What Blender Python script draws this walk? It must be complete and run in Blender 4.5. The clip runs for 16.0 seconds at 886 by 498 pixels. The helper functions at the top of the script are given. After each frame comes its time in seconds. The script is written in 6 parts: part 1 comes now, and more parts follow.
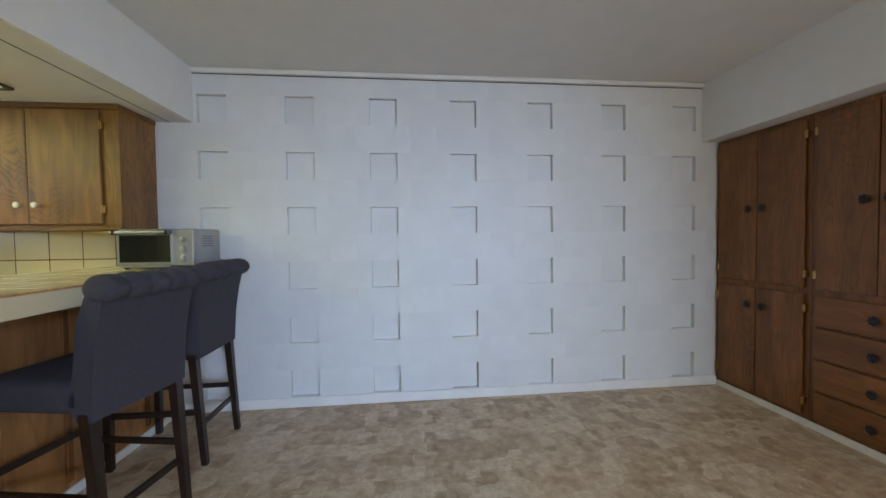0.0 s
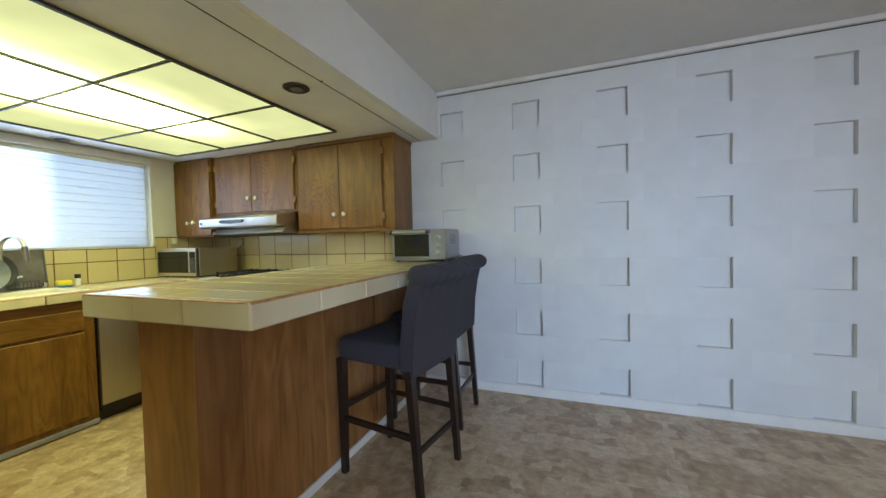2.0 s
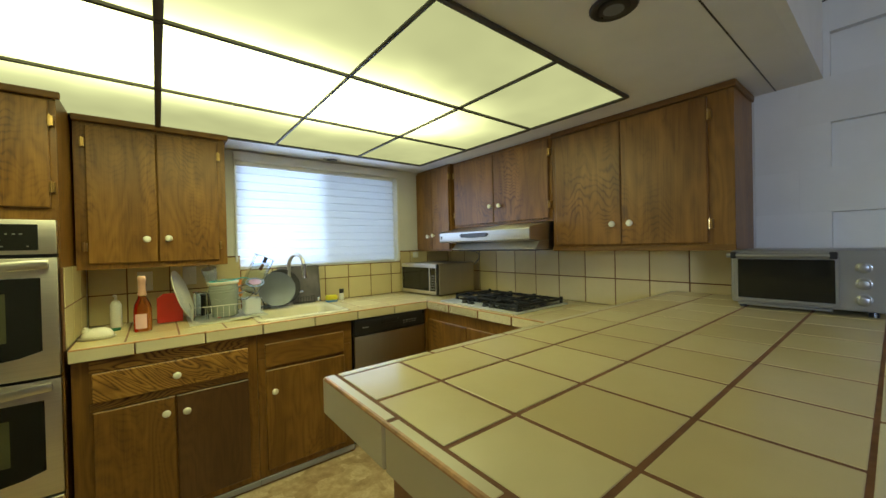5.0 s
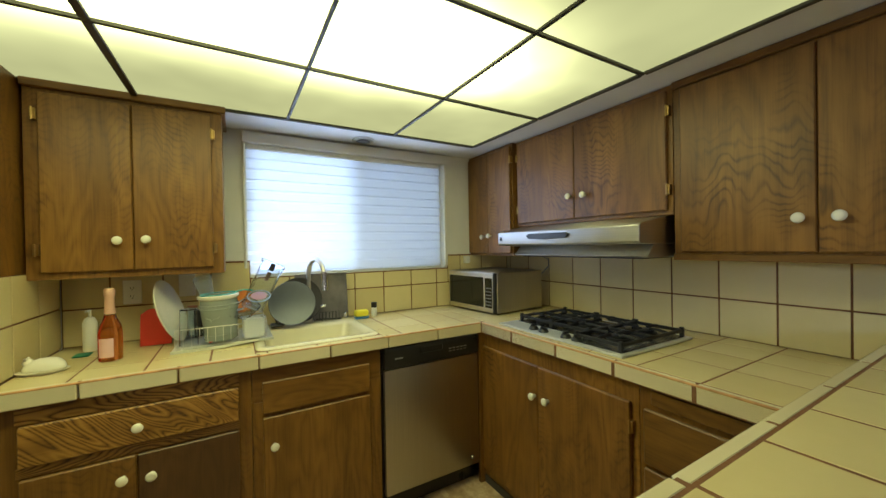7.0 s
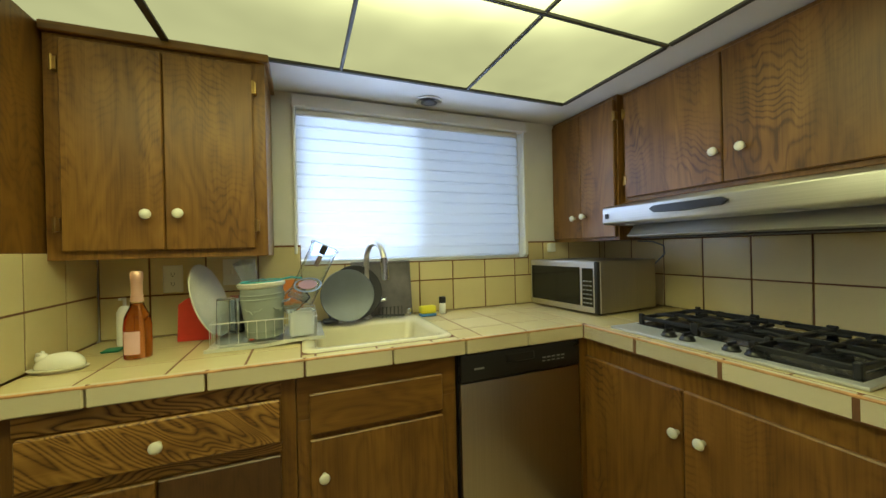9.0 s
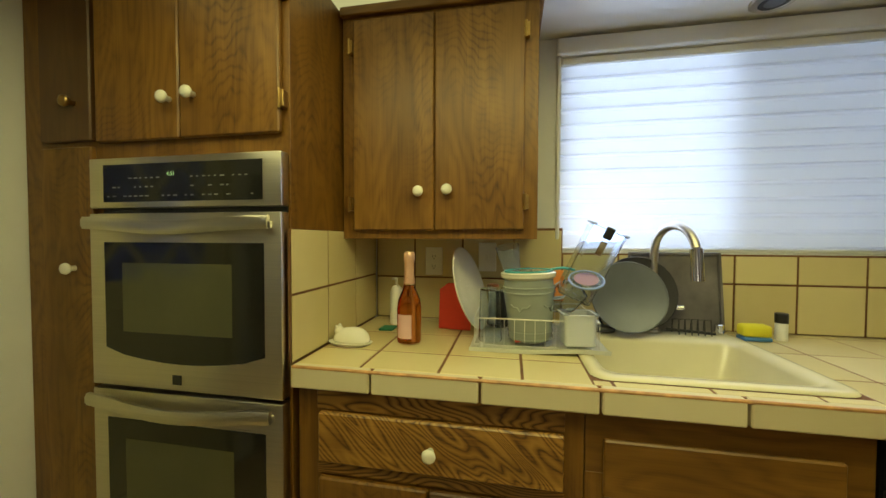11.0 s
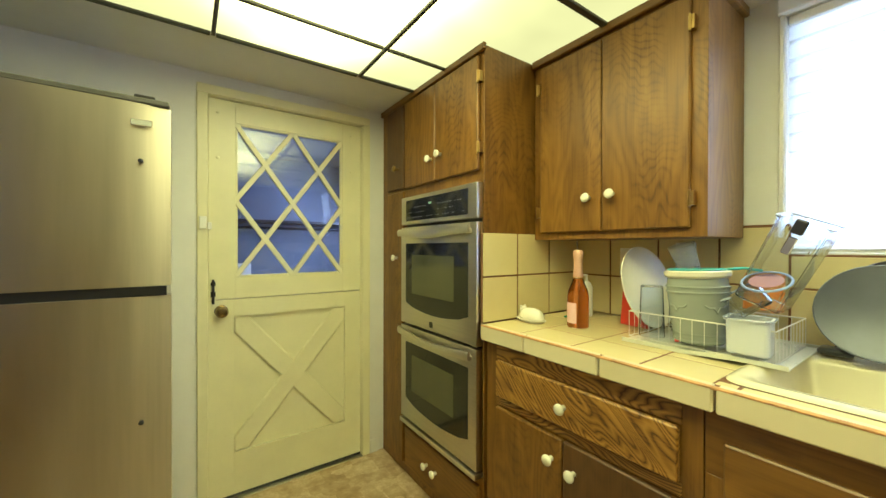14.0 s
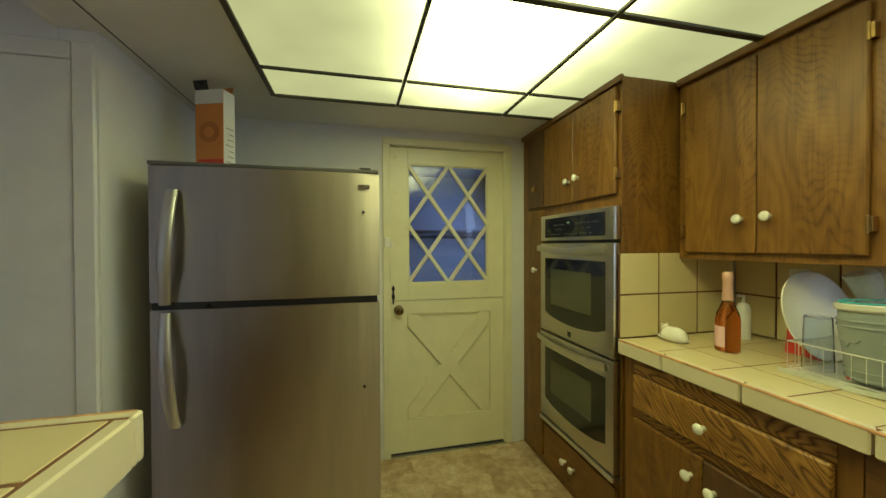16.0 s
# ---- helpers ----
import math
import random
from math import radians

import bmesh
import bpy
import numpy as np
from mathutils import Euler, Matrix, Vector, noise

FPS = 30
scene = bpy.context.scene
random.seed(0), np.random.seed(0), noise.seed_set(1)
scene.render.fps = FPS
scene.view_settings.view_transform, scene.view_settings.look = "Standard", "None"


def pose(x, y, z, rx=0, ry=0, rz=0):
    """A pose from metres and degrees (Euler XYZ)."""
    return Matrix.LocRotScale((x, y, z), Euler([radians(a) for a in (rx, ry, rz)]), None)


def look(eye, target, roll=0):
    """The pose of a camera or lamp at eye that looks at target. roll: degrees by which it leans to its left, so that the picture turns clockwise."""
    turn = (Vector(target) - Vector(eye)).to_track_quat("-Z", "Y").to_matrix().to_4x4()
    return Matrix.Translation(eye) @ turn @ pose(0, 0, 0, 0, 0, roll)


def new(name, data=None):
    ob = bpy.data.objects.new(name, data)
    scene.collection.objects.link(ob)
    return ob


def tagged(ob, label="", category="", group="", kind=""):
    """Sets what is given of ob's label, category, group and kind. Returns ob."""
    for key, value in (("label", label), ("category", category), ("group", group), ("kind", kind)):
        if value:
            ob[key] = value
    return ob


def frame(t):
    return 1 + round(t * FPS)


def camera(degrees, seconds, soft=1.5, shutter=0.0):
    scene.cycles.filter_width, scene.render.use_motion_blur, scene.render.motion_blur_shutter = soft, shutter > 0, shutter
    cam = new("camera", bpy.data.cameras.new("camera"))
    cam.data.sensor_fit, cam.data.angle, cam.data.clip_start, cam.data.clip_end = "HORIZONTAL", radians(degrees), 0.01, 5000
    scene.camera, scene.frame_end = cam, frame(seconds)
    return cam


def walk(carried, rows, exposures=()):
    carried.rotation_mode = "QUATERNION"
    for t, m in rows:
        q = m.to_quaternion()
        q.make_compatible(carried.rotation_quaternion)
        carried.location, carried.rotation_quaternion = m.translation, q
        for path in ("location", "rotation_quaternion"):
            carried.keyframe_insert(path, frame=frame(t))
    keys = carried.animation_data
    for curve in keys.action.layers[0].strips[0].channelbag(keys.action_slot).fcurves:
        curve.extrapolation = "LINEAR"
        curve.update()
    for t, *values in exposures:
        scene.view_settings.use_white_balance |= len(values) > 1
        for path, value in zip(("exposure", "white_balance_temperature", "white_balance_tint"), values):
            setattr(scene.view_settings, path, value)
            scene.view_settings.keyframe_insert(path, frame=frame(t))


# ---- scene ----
cam = camera(101.8, 16.0)
METRES, EYE, TILT, LEAN, TURN = 4.0, 1.29, 0.0, 0.0, -6.8
PATH = [
    (0, (-0.275, -0.009, 1.254), (-0.08, 1.981, 1.195), -0.7),
    (0.5, (-0.395, -0.042, 1.235), (-0.39, 1.957, 1.187), -0.9),
    (1, (-0.463, -0.069, 1.232), (-0.706, 1.916, 1.182), -1.1),
    (1.5, (-0.518, -0.082, 1.223), (-0.982, 1.863, 1.178), -1.2),
    (2, (-0.688, -0.121, 1.256), (-1.39, 1.751, 1.201), -1.4),
    (2.5, (-0.81, -0.109, 1.241), (-1.705, 1.68, 1.213), -1.3),
    (3, (-0.978, -0.065, 1.257), (-2.091, 1.596, 1.233), -1.2),
    (3.5, (-1.118, 0.009, 1.306), (-2.393, 1.55, 1.29), -1.2),
    (4, (-1.28, 0.125, 1.345), (-2.701, 1.532, 1.337), -1.1),
    (4.2, (-1.351, 0.176, 1.351), (-2.807, 1.547, 1.345), -1.1),
    (6.3, (-1.901, 0.619, 1.427), (-3.595, 1.682, 1.402), -1.2),
    (6.5, (-1.958, 0.657, 1.412), (-3.666, 1.698, 1.395), -1.0),
    (7, (-2.143, 0.746, 1.409), (-3.872, 1.75, 1.394), -1.0),
    (7.5, (-2.271, 0.815, 1.394), (-4.004, 1.813, 1.378), -1.0),
    (8, (-2.396, 0.885, 1.374), (-4.134, 1.875, 1.359), -1.1),
    (8.2, (-2.437, 0.895, 1.358), (-4.186, 1.865, 1.348), -1.1),
    (10.3, (-2.841, 0.656, 1.292), (-4.837, 0.771, 1.3), -1.0),
    (10.5, (-2.882, 0.646, 1.291), (-4.882, 0.67, 1.301), -0.6),
    (11, (-3.0, 0.624, 1.3), (-4.963, 0.25, 1.244), 0.2),
    (11.5, (-3.042, 0.616, 1.253), (-4.889, -0.151, 1.211), -0.1),
    (12, (-3.051, 0.639, 1.223), (-4.759, -0.401, 1.205), 0.0),
    (12.5, (-3.055, 0.726, 1.182), (-4.63, -0.506, 1.208), 0.1),
    (13, (-3.02, 0.856, 1.187), (-4.491, -0.5, 1.186), 0.1),
    (13.5, (-2.989, 1.001, 1.202), (-4.297, -0.512, 1.206), 0.2),
    (14, (-2.918, 1.142, 1.265), (-4.061, -0.499, 1.257), 0.1),
    (14.5, (-2.853, 1.239, 1.311), (-3.872, -0.482, 1.304), 0.1),
    (15, (-2.809, 1.317, 1.356), (-3.65, -0.498, 1.348), -0.0),
    (15.5, (-2.8, 1.356, 1.355), (-3.434, -0.541, 1.346), 0.0),
    (16, (-2.776, 1.374, 1.364), (-3.241, -0.571, 1.343), -0.2),
]
LIGHTING = [(0.0, 0.2, 6450, 9), (0.5, 0.15, 6450, 8), (2.0, 0.1, 6400, 7), (2.6, 0.3, 6450, 8), (3.2, 0.38, 6500, 9), (3.7, 0.05, 6500, 8), (4.2, -0.32, 6500, 7), (6.5, -0.45, 6400, 11), (8.0, -0.42, 6350, 11), (10.5, -0.65, 6450, 12),
            (11.5, -0.52, 8100, 16), (12.0, -0.32, 8400, 16), (12.5, -0.05, 7600, 15), (13.0, 0.15, 6850, 13), (14.0, 0.3, 6500, 11), (15.0, -0.25, 6400, 9), (16.0, -0.5, 6450, 8)]
walk(cam, [(t, look(eye, target, roll)) for t, eye, target, roll in PATH], LIGHTING)

# ---- world, sun and large lights ----
world = bpy.data.worlds.new("sky")
scene.world = world
world.use_nodes = True
_wn = world.node_tree.nodes
_sky = _wn.new("ShaderNodeTexSky")
_sky.sky_type, _sky.sun_disc = "NISHITA", False
_sky.sun_elevation, _sky.sun_rotation = radians(48), radians(200)
_wn["Background"].inputs[1].default_value = 0.12
world.node_tree.links.new(_sky.outputs[0], _wn["Background"].inputs[0])
sun = new("sun", bpy.data.lights.new("sun", "SUN"))
sun.data.energy, sun.data.angle, sun.data.color = 2.5, radians(0.5), (1, 0.95, 0.87)
sun.matrix_world = look((-3, 8, 9), (0, 0, 0))


def area(name, eye, target, w, h, power, color):
    ob = new(name, bpy.data.lights.new(name, "AREA"))
    ob.data.shape, ob.data.size, ob.data.size_y = "RECTANGLE", w, h
    ob.data.energy, ob.data.color = power, color
    ob.matrix_world = look(eye, target)
    return ob


area("daylight_rear", (1.95, -3.12, 1.60), (0.9, 0, 1.1), 1.9, 1.0, 40, (1.0, 0.94, 0.84))
sky_in = area("daylight_rear_sky", (1.45, -3.10, 1.90), (-0.55, 2.76, 0.25), 1.0, 0.4, 19, (0.38, 0.59, 1.0))
sky_in.data.spread = radians(62)
area("daylight_sink", (-4.46, 1.47, 1.65), (-3, 1.47, 1.5), 1.2, 0.72, 7.5, (0.50, 0.66, 1.0))
area("daylight_behind_shade", (-4.74, 1.48, 1.64), (-4.5, 1.48, 1.64), 1.5, 1.0, 28, (0.55, 0.72, 1.0))
area("daylight_far", (4.2, -1.5, 1.5), (0, 0.5, 1.3), 1.4, 1.1, 20, (1.0, 0.95, 0.86))
area("daylight_laundry", (-4.50, -2.35, 1.5), (-3.2, -2.7, 0.9), 0.6, 0.7, 34, (0.40, 0.55, 1.0))


# ---- materials ----
class Nodes:
    """A small help for node materials."""

    def __init__(self, name, rough=0.5, metal=0.0, color=(0.8, 0.8, 0.8)):
        self.mat = bpy.data.materials.new(name)
        self.mat.use_nodes = True
        self.n, self.l = self.mat.node_tree.nodes, self.mat.node_tree.links
        self.b = self.n["Principled BSDF"]
        self.b.inputs["Roughness"].default_value = rough
        self.b.inputs["Metallic"].default_value = metal
        self.b.inputs["Base Color"].default_value = (*color, 1)

    def add(self, kind, **values):
        node = self.n.new("ShaderNode" + kind)
        for key, value in values.items():
            node.inputs[key.replace("_", " ")].default_value = value
        return node

    def link(self, a, b):
        self.l.new(a, b)

    def coords(self, scale=(1, 1, 1), vary=True):
        tc = self.add("TexCoord")
        mp = self.add("Mapping")
        mp.inputs["Scale"].default_value = scale
        self.link(tc.outputs["Object"], mp.inputs["Vector"])
        if vary:
            info = self.add("ObjectInfo")
            mul = self.n.new("ShaderNodeVectorMath")
            mul.operation = "SCALE"
            mul.inputs[0].default_value = (7.3, 3.1, 5.7)
            self.link(info.outputs["Random"], mul.inputs["Scale"])
            self.link(mul.outputs[0], mp.inputs["Location"])
        return mp.outputs[0]

    def ramp(self, fac, stops):
        node = self.n.new("ShaderNodeValToRGB")
        e = node.color_ramp.elements
        while len(e) < len(stops):
            e.new(0.5)
        for el, (p, c) in zip(e, stops):
            el.position, el.color = p, (*c, 1)
        self.link(fac, node.inputs[0])
        return node.outputs[0]

    def noise(self, vec, scale, detail=4, rough=0.6, dist=0.0):
        node = self.add("TexNoise", Scale=scale, Detail=detail, Roughness=rough, Distortion=dist)
        self.link(vec, node.inputs["Vector"])
        return node.outputs["Fac"]

    def mix(self, fac, a, b, how="MIX"):
        node = self.n.new("ShaderNodeMix")
        node.data_type, node.blend_type = "RGBA", how
        if isinstance(fac, float):
            node.inputs[0].default_value = fac
        else:
            self.link(fac, node.inputs[0])
        for sock, v in ((node.inputs[6], a), (node.inputs[7], b)):
            if isinstance(v, tuple):
                sock.default_value = (*v, 1)
            else:
                self.link(v, sock)
        return node.outputs[2]

    def math(self, op, a, b=0.0, c=0.0):
        node = self.n.new("ShaderNodeMath")
        node.operation = op
        for sock, v in zip(node.inputs, (a, b, c)):
            if isinstance(v, (int, float)):
                sock.default_value = v
            else:
                self.link(v, sock)
        return node.outputs[0]

    def bump(self, height, strength=0.2, distance=0.002):
        node = self.add("Bump", Strength=strength, Distance=distance)
        self.link(height, node.inputs["Height"])
        self.link(node.outputs[0], self.b.inputs["Normal"])

    def base(self, c):
        self.link(c, self.b.inputs["Base Color"])

    def rough(self, r):
        self.link(r, self.b.inputs["Roughness"])


def wood(name, dark, mid, light, axis="Z", rough=0.36, ring=26.0, bold=0.23, stops=None, flame=0.0, tilt=0.0):
    """Stained oak: rings of growth warped by noise, pores along the grain."""
    m = Nodes(name, rough)
    long = {"X": (0.20, 1, 1), "Y": (1, 0.20, 1), "Z": (1, 1, 0.20)}[axis]
    fine = {"X": (0.02, 1, 1), "Y": (1, 0.02, 1), "Z": (1, 1, 0.02)}[axis]
    v = m.coords(long)
    if tilt:
        turn = m.n.new("ShaderNodeVectorRotate")
        turn.rotation_type = "X_AXIS"
        turn.inputs["Angle"].default_value = radians(tilt)
        scaling = m.add("Mapping")
        scaling.inputs["Scale"].default_value = long
        m.link(m.coords((1, 1, 1)), turn.inputs["Vector"])
        m.link(turn.outputs[0], scaling.inputs["Vector"])
        v = scaling.outputs[0]
    warp = m.add("TexNoise", Scale=2.6, Detail=3.5, Roughness=0.55)
    m.link(v, warp.inputs["Vector"])
    rings = m.math("FRACT", m.math("MULTIPLY", warp.outputs["Fac"], ring))
    tri = m.math("ABSOLUTE", m.math("SUBTRACT", rings, 0.5))
    pores = m.noise(m.coords(fine), 170, 3, 0.75)
    blot = m.noise(m.coords((1, 1, 1)), 3.0, 4, 0.6)
    broad = m.noise(m.coords({"X": (0.35, 3.2, 3.2), "Y": (3.2, 0.35, 3.2), "Z": (3.2, 3.2, 0.35)}[axis]), 2.2, 3, 0.55, 0.6)
    grain = m.math("ADD", m.math("MULTIPLY", tri, bold * 1.15), m.math("MULTIPLY_ADD", pores, 0.40, 0.075))
    if flame:
        # rippled figure: thin dark crests across the grain, in patches
        p = m.coords((1, 1, 1))
        sep = m.n.new("ShaderNodeSeparateXYZ")
        m.link(p, sep.inputs[0])
        across = {"X": (2.5, 11, 11), "Y": (11, 2.5, 11), "Z": (11, 11, 2.5)}[axis]
        wave = m.noise(m.coords(across), 1.0, 2, 0.5)
        drift = m.noise(p, 2.4, 1, 0.5)
        level = m.math("MULTIPLY_ADD", wave, 6.5, m.math("MULTIPLY", sep.outputs["XYZ".index(axis)], 26.0))
        level = m.math("MULTIPLY_ADD", drift, 16.0, level)
        near = m.math("ABSOLUTE", m.math("SUBTRACT", m.math("FRACT", level), 0.5))
        line = m.math("MAXIMUM", m.math("SUBTRACT", 1.0, m.math("MULTIPLY", near, 4.0)), 0.0)
        patch = m.noise(m.coords((4, 4, 1.2)), 1.3, 2, 0.5)
        mask = m.math("MINIMUM", m.math("MAXIMUM", m.math("MULTIPLY", m.math("SUBTRACT", patch, 0.46), 4.5), 0.0), 1.0)
        grain = m.math("SUBTRACT", grain, m.math("MULTIPLY", m.math("MULTIPLY", line, mask), flame))
    c = m.ramp(grain, stops or [(0.12, dark), (0.34, mid), (0.68, light)])
    c = m.mix(m.ramp(blot, [(0.35, (0.0, 0.0, 0.0)), (0.75, (0.38, 0.38, 0.38))]), c, dark)
    # broad bands and clouds of paler and deeper stain, differing from board to board
    c = m.mix(1.0, c, m.ramp(broad, [(0.30, (0.74, 0.70, 0.62)), (0.50, (0.98, 0.97, 0.95)), (0.68, (1.24, 1.27, 1.30))]), "MULTIPLY")
    scuff = m.noise(m.coords((1, 1, 1)), 11.0, 5, 0.7)
    c = m.mix(m.ramp(scuff, [(0.60, (0.0, 0.0, 0.0)), (0.78, (0.22, 0.22, 0.22))]), c, light)
    m.base(c)
    m.rough(m.math("ADD", m.math("MULTIPLY_ADD", pores, 0.22, rough - 0.12), m.math("MULTIPLY", scuff, 0.10)))
    m.bump(grain, 0.18, 0.001)
    return m.mat


def plain(name, color, rough=0.5, metal=0.0, spots=0.08, scale=6.0, bump=0.0, bscale=120.0):
    """Paint, plastic or metal with faint unevenness at two scales."""
    m = Nodes(name, rough, metal, color)
    v = m.coords()
    n = m.noise(v, scale, 4)
    lo = tuple(c * (1 - spots) for c in color)
    hi = tuple(min(1, c * (1 + spots)) for c in color)
    m.base(m.ramp(n, [(0.3, lo), (0.7, hi)]))
    f = m.noise(v, bscale, 3)
    m.rough(m.math("MULTIPLY_ADD", f, 0.16, max(0.02, rough - 0.08)))
    if bump:
        m.bump(f, bump, 0.002)
    return m.mat


def steel(name, color=(0.62, 0.6, 0.56), rough=0.3, axis=2):
    m = Nodes(name, rough, 1.0, color)
    s = [3.0, 3.0, 3.0]
    for i in range(3):
        s[i] = 2.0 if i != axis else 380.0
    v = m.coords(tuple(s))
    f = m.noise(v, 1.0, 3)
    g = m.noise(m.coords(), 2.5, 3)
    m.base(m.ramp(f, [(0.3, tuple(c * 0.86 for c in color)), (0.7, color)]))
    m.rough(m.math("ADD", m.math("MULTIPLY_ADD", f, 0.14, rough - 0.1), m.math("MULTIPLY", g, 0.1)))
    m.b.inputs["Anisotropic"].default_value = 0.75
    m.b.inputs["Anisotropic Rotation"].default_value = 0.25
    return m.mat


def glass(name, color=(0.9, 0.95, 0.95), rough=0.02, ior=1.16):
    """Thin clear or tinted stuff: part mirror-like glass, part clear."""
    m = Nodes(name, rough, 0, color)
    m.b.inputs["Transmission Weight"].default_value = 1.0
    m.b.inputs["IOR"].default_value = ior
    m.b.inputs["Specular IOR Level"].default_value = 0.8
    return m.mat


def tile_mat(name, a, b, rough=0.16):
    m = Nodes(name, rough)
    info = m.add("ObjectInfo")
    geo = m.add("NewGeometry")
    v = m.coords()
    n = m.noise(v, 5, 4)
    r = m.math("FRACT", m.math("ADD", info.outputs["Random"], geo.outputs["Random Per Island"]))
    f = m.math("ADD", m.math("MULTIPLY", r, 0.5), m.math("MULTIPLY", n, 0.5))
    m.base(m.ramp(f, [(0.25, a), (0.75, b)]))
    f2 = m.noise(v, 45, 3)
    m.rough(m.math("MULTIPLY_ADD", f2, 0.12, rough - 0.04))
    m.bump(m.noise(v, 12, 2), 0.12, 0.003)
    return m.mat


OAK = wood("oak_vertical", (0.088, 0.034, 0.007), (0.225, 0.104, 0.018), (0.345, 0.180, 0.038), flame=0.15)
OAK_RIPPLE = wood("oak_rippled_figure", (0.080, 0.032, 0.008), (0.215, 0.097, 0.019), (0.325, 0.165, 0.038), ring=16, flame=0.20)
OAK_H = wood("oak_along_y", (0.085, 0.033, 0.007), (0.205, 0.094, 0.017), (0.32, 0.165, 0.035), "Y")
OAK_X = wood("oak_along_x", (0.068, 0.026, 0.005), (0.165, 0.075, 0.013), (0.26, 0.13, 0.027), "X")
OAK_RED = wood("oak_red_vertical", (0.075, 0.025, 0.006), (0.225, 0.084, 0.017), (0.37, 0.160, 0.036), bold=0.16, flame=0.09)
OAK_RED_H = wood("oak_red_along_y", (0.12, 0.040, 0.010), (0.24, 0.088, 0.019), (0.35, 0.148, 0.036), "Y", bold=0.16)
OAK_BAR = wood("oak_panel_boards", (0.17, 0.070, 0.021), (0.34, 0.156, 0.048), (0.47, 0.245, 0.085), ring=14, bold=0.35)
DARKBRONZE = plain("dark_bronze", (0.26, 0.19, 0.09), 0.25, 1.0)
ESPRESSO = plain("espresso_wood", (0.020, 0.011, 0.008), 0.3, spots=0.3)
# the porch's low light is put into this colour, darker than its paint
PORCH_DIM = plain("porch_dimmed_paint", (0.20, 0.22, 0.27), 0.6, spots=0.2, scale=1.5)
WALL = plain("white_wall_paint", (0.76, 0.755, 0.73), 0.6, spots=0.03, bump=0.15, bscale=160)
BLOCK = plain("painted_block", (0.70, 0.705, 0.69), 0.5, spots=0.05, scale=3, bump=0.35, bscale=70)
CEIL = plain("ceiling_paint", (0.74, 0.73, 0.71), 0.7, spots=0.03, bump=0.2, bscale=200)
TRIMW = plain("white_gloss_trim", (0.78, 0.77, 0.73), 0.35, spots=0.05)
DOORP = plain("cream_door_paint", (0.77, 0.73, 0.50), 0.3, spots=0.04, bump=0.1)
PORC = plain("white_porcelain", (0.80, 0.77, 0.66), 0.12, spots=0.03)
TILE = tile_mat("cream_tile", (0.635, 0.520, 0.270), (0.725, 0.620, 0.350))
TRIMTILE = tile_mat("cream_edge_tile", (0.65, 0.565, 0.36), (0.73, 0.65, 0.44), 0.2)
GROUT = plain("brown_grout", (0.185, 0.080, 0.031), 0.85, spots=0.25, scale=20, bump=0.5)
RUST = plain("worn_glaze_edge", (0.50, 0.25, 0.09), 0.4, spots=0.35, scale=30)
STEEL = steel("brushed_steel", (0.66, 0.62, 0.54), axis=2)
HOODSTEEL = steel("hood_steel", (0.62, 0.61, 0.58), 0.38, axis=2)
HOBSTEEL = plain("hob_steel", (0.62, 0.62, 0.61), 0.42, 0.55, spots=0.05)
STEEL_Y = steel("brushed_steel_upright", (0.50, 0.455, 0.38), 0.34, axis=1)
CHROME = plain("chrome", (0.75, 0.75, 0.74), 0.12, 1.0, spots=0.02)
BRASS = plain("brass", (0.42, 0.27, 0.10), 0.32, 1.0, spots=0.15, scale=30)
IRON = plain("cast_iron", (0.018, 0.018, 0.02), 0.5, 0.3, spots=0.3, bump=0.3)
BLACK = plain("black_plastic", (0.015, 0.015, 0.017), 0.30, spots=0.1, bscale=9)
BLACKGLASS = plain("black_oven_glass", (0.012, 0.012, 0.010), 0.05, spots=0.1)
CLOTH = plain("charcoal_linen", (0.045, 0.042, 0.054), 0.95, spots=0.10, scale=60, bump=0.4, bscale=500)
WHITEP = plain("white_plastic", (0.80, 0.79, 0.74), 0.35, spots=0.03)
RED = plain("red_plastic", (0.62, 0.045, 0.03), 0.32, spots=0.1)
TOASTSTEEL = plain("toaster_metal", (0.36, 0.365, 0.37), 0.34, 0.75, spots=0.06)
GREY = plain("grey_nonstick", (0.16, 0.175, 0.20), 0.4, 0.2, spots=0.12)
ENAMEL = plain("cream_enamel", (0.70, 0.635, 0.43), 0.14, spots=0.03)
DKGREY = plain("dark_bakeware", (0.045, 0.042, 0.042), 0.45, 0.3, spots=0.15)
SAGE = plain("sage_ceramic", (0.29, 0.32, 0.29), 0.22, spots=0.07)
TEAL = plain("teal_rubber", (0.05, 0.42, 0.42), 0.5)
ORANGE = plain("orange_plastic", (0.85, 0.26, 0.04), 0.4)
YELLOW = plain("yellow_sponge", (0.80, 0.72, 0.05), 0.9, bump=0.6)
BLUE = plain("blue_plastic", (0.06, 0.22, 0.55), 0.4)
PAPER = plain("pink_label", (0.78, 0.48, 0.46), 0.6)
FOIL = plain("peach_foil", (0.78, 0.46, 0.33), 0.3, 0.3)
MILKY = Nodes("milky_clear_plastic", 0.25, 0, (0.80, 0.82, 0.84))
MILKY.b.inputs["Transmission Weight"].default_value = 0.84
MILKY.b.inputs["IOR"].default_value = 1.15
MILKY = MILKY.mat
FROST = Nodes("frosted_plastic", 0.35, 0, (0.80, 0.83, 0.85))
FROST.b.inputs["Transmission Weight"].default_value = 0.35
FROST = FROST.mat
CLEAR = glass("clear_plastic", (0.86, 0.91, 0.97), 0.04, 1.22)
PANE = glass("window_glass", (0.95, 0.97, 0.97), 0.0, ior=1.5)
ROSE = glass("rose_wine_glass", (0.95, 0.72, 0.52), 0.02, 1.3)
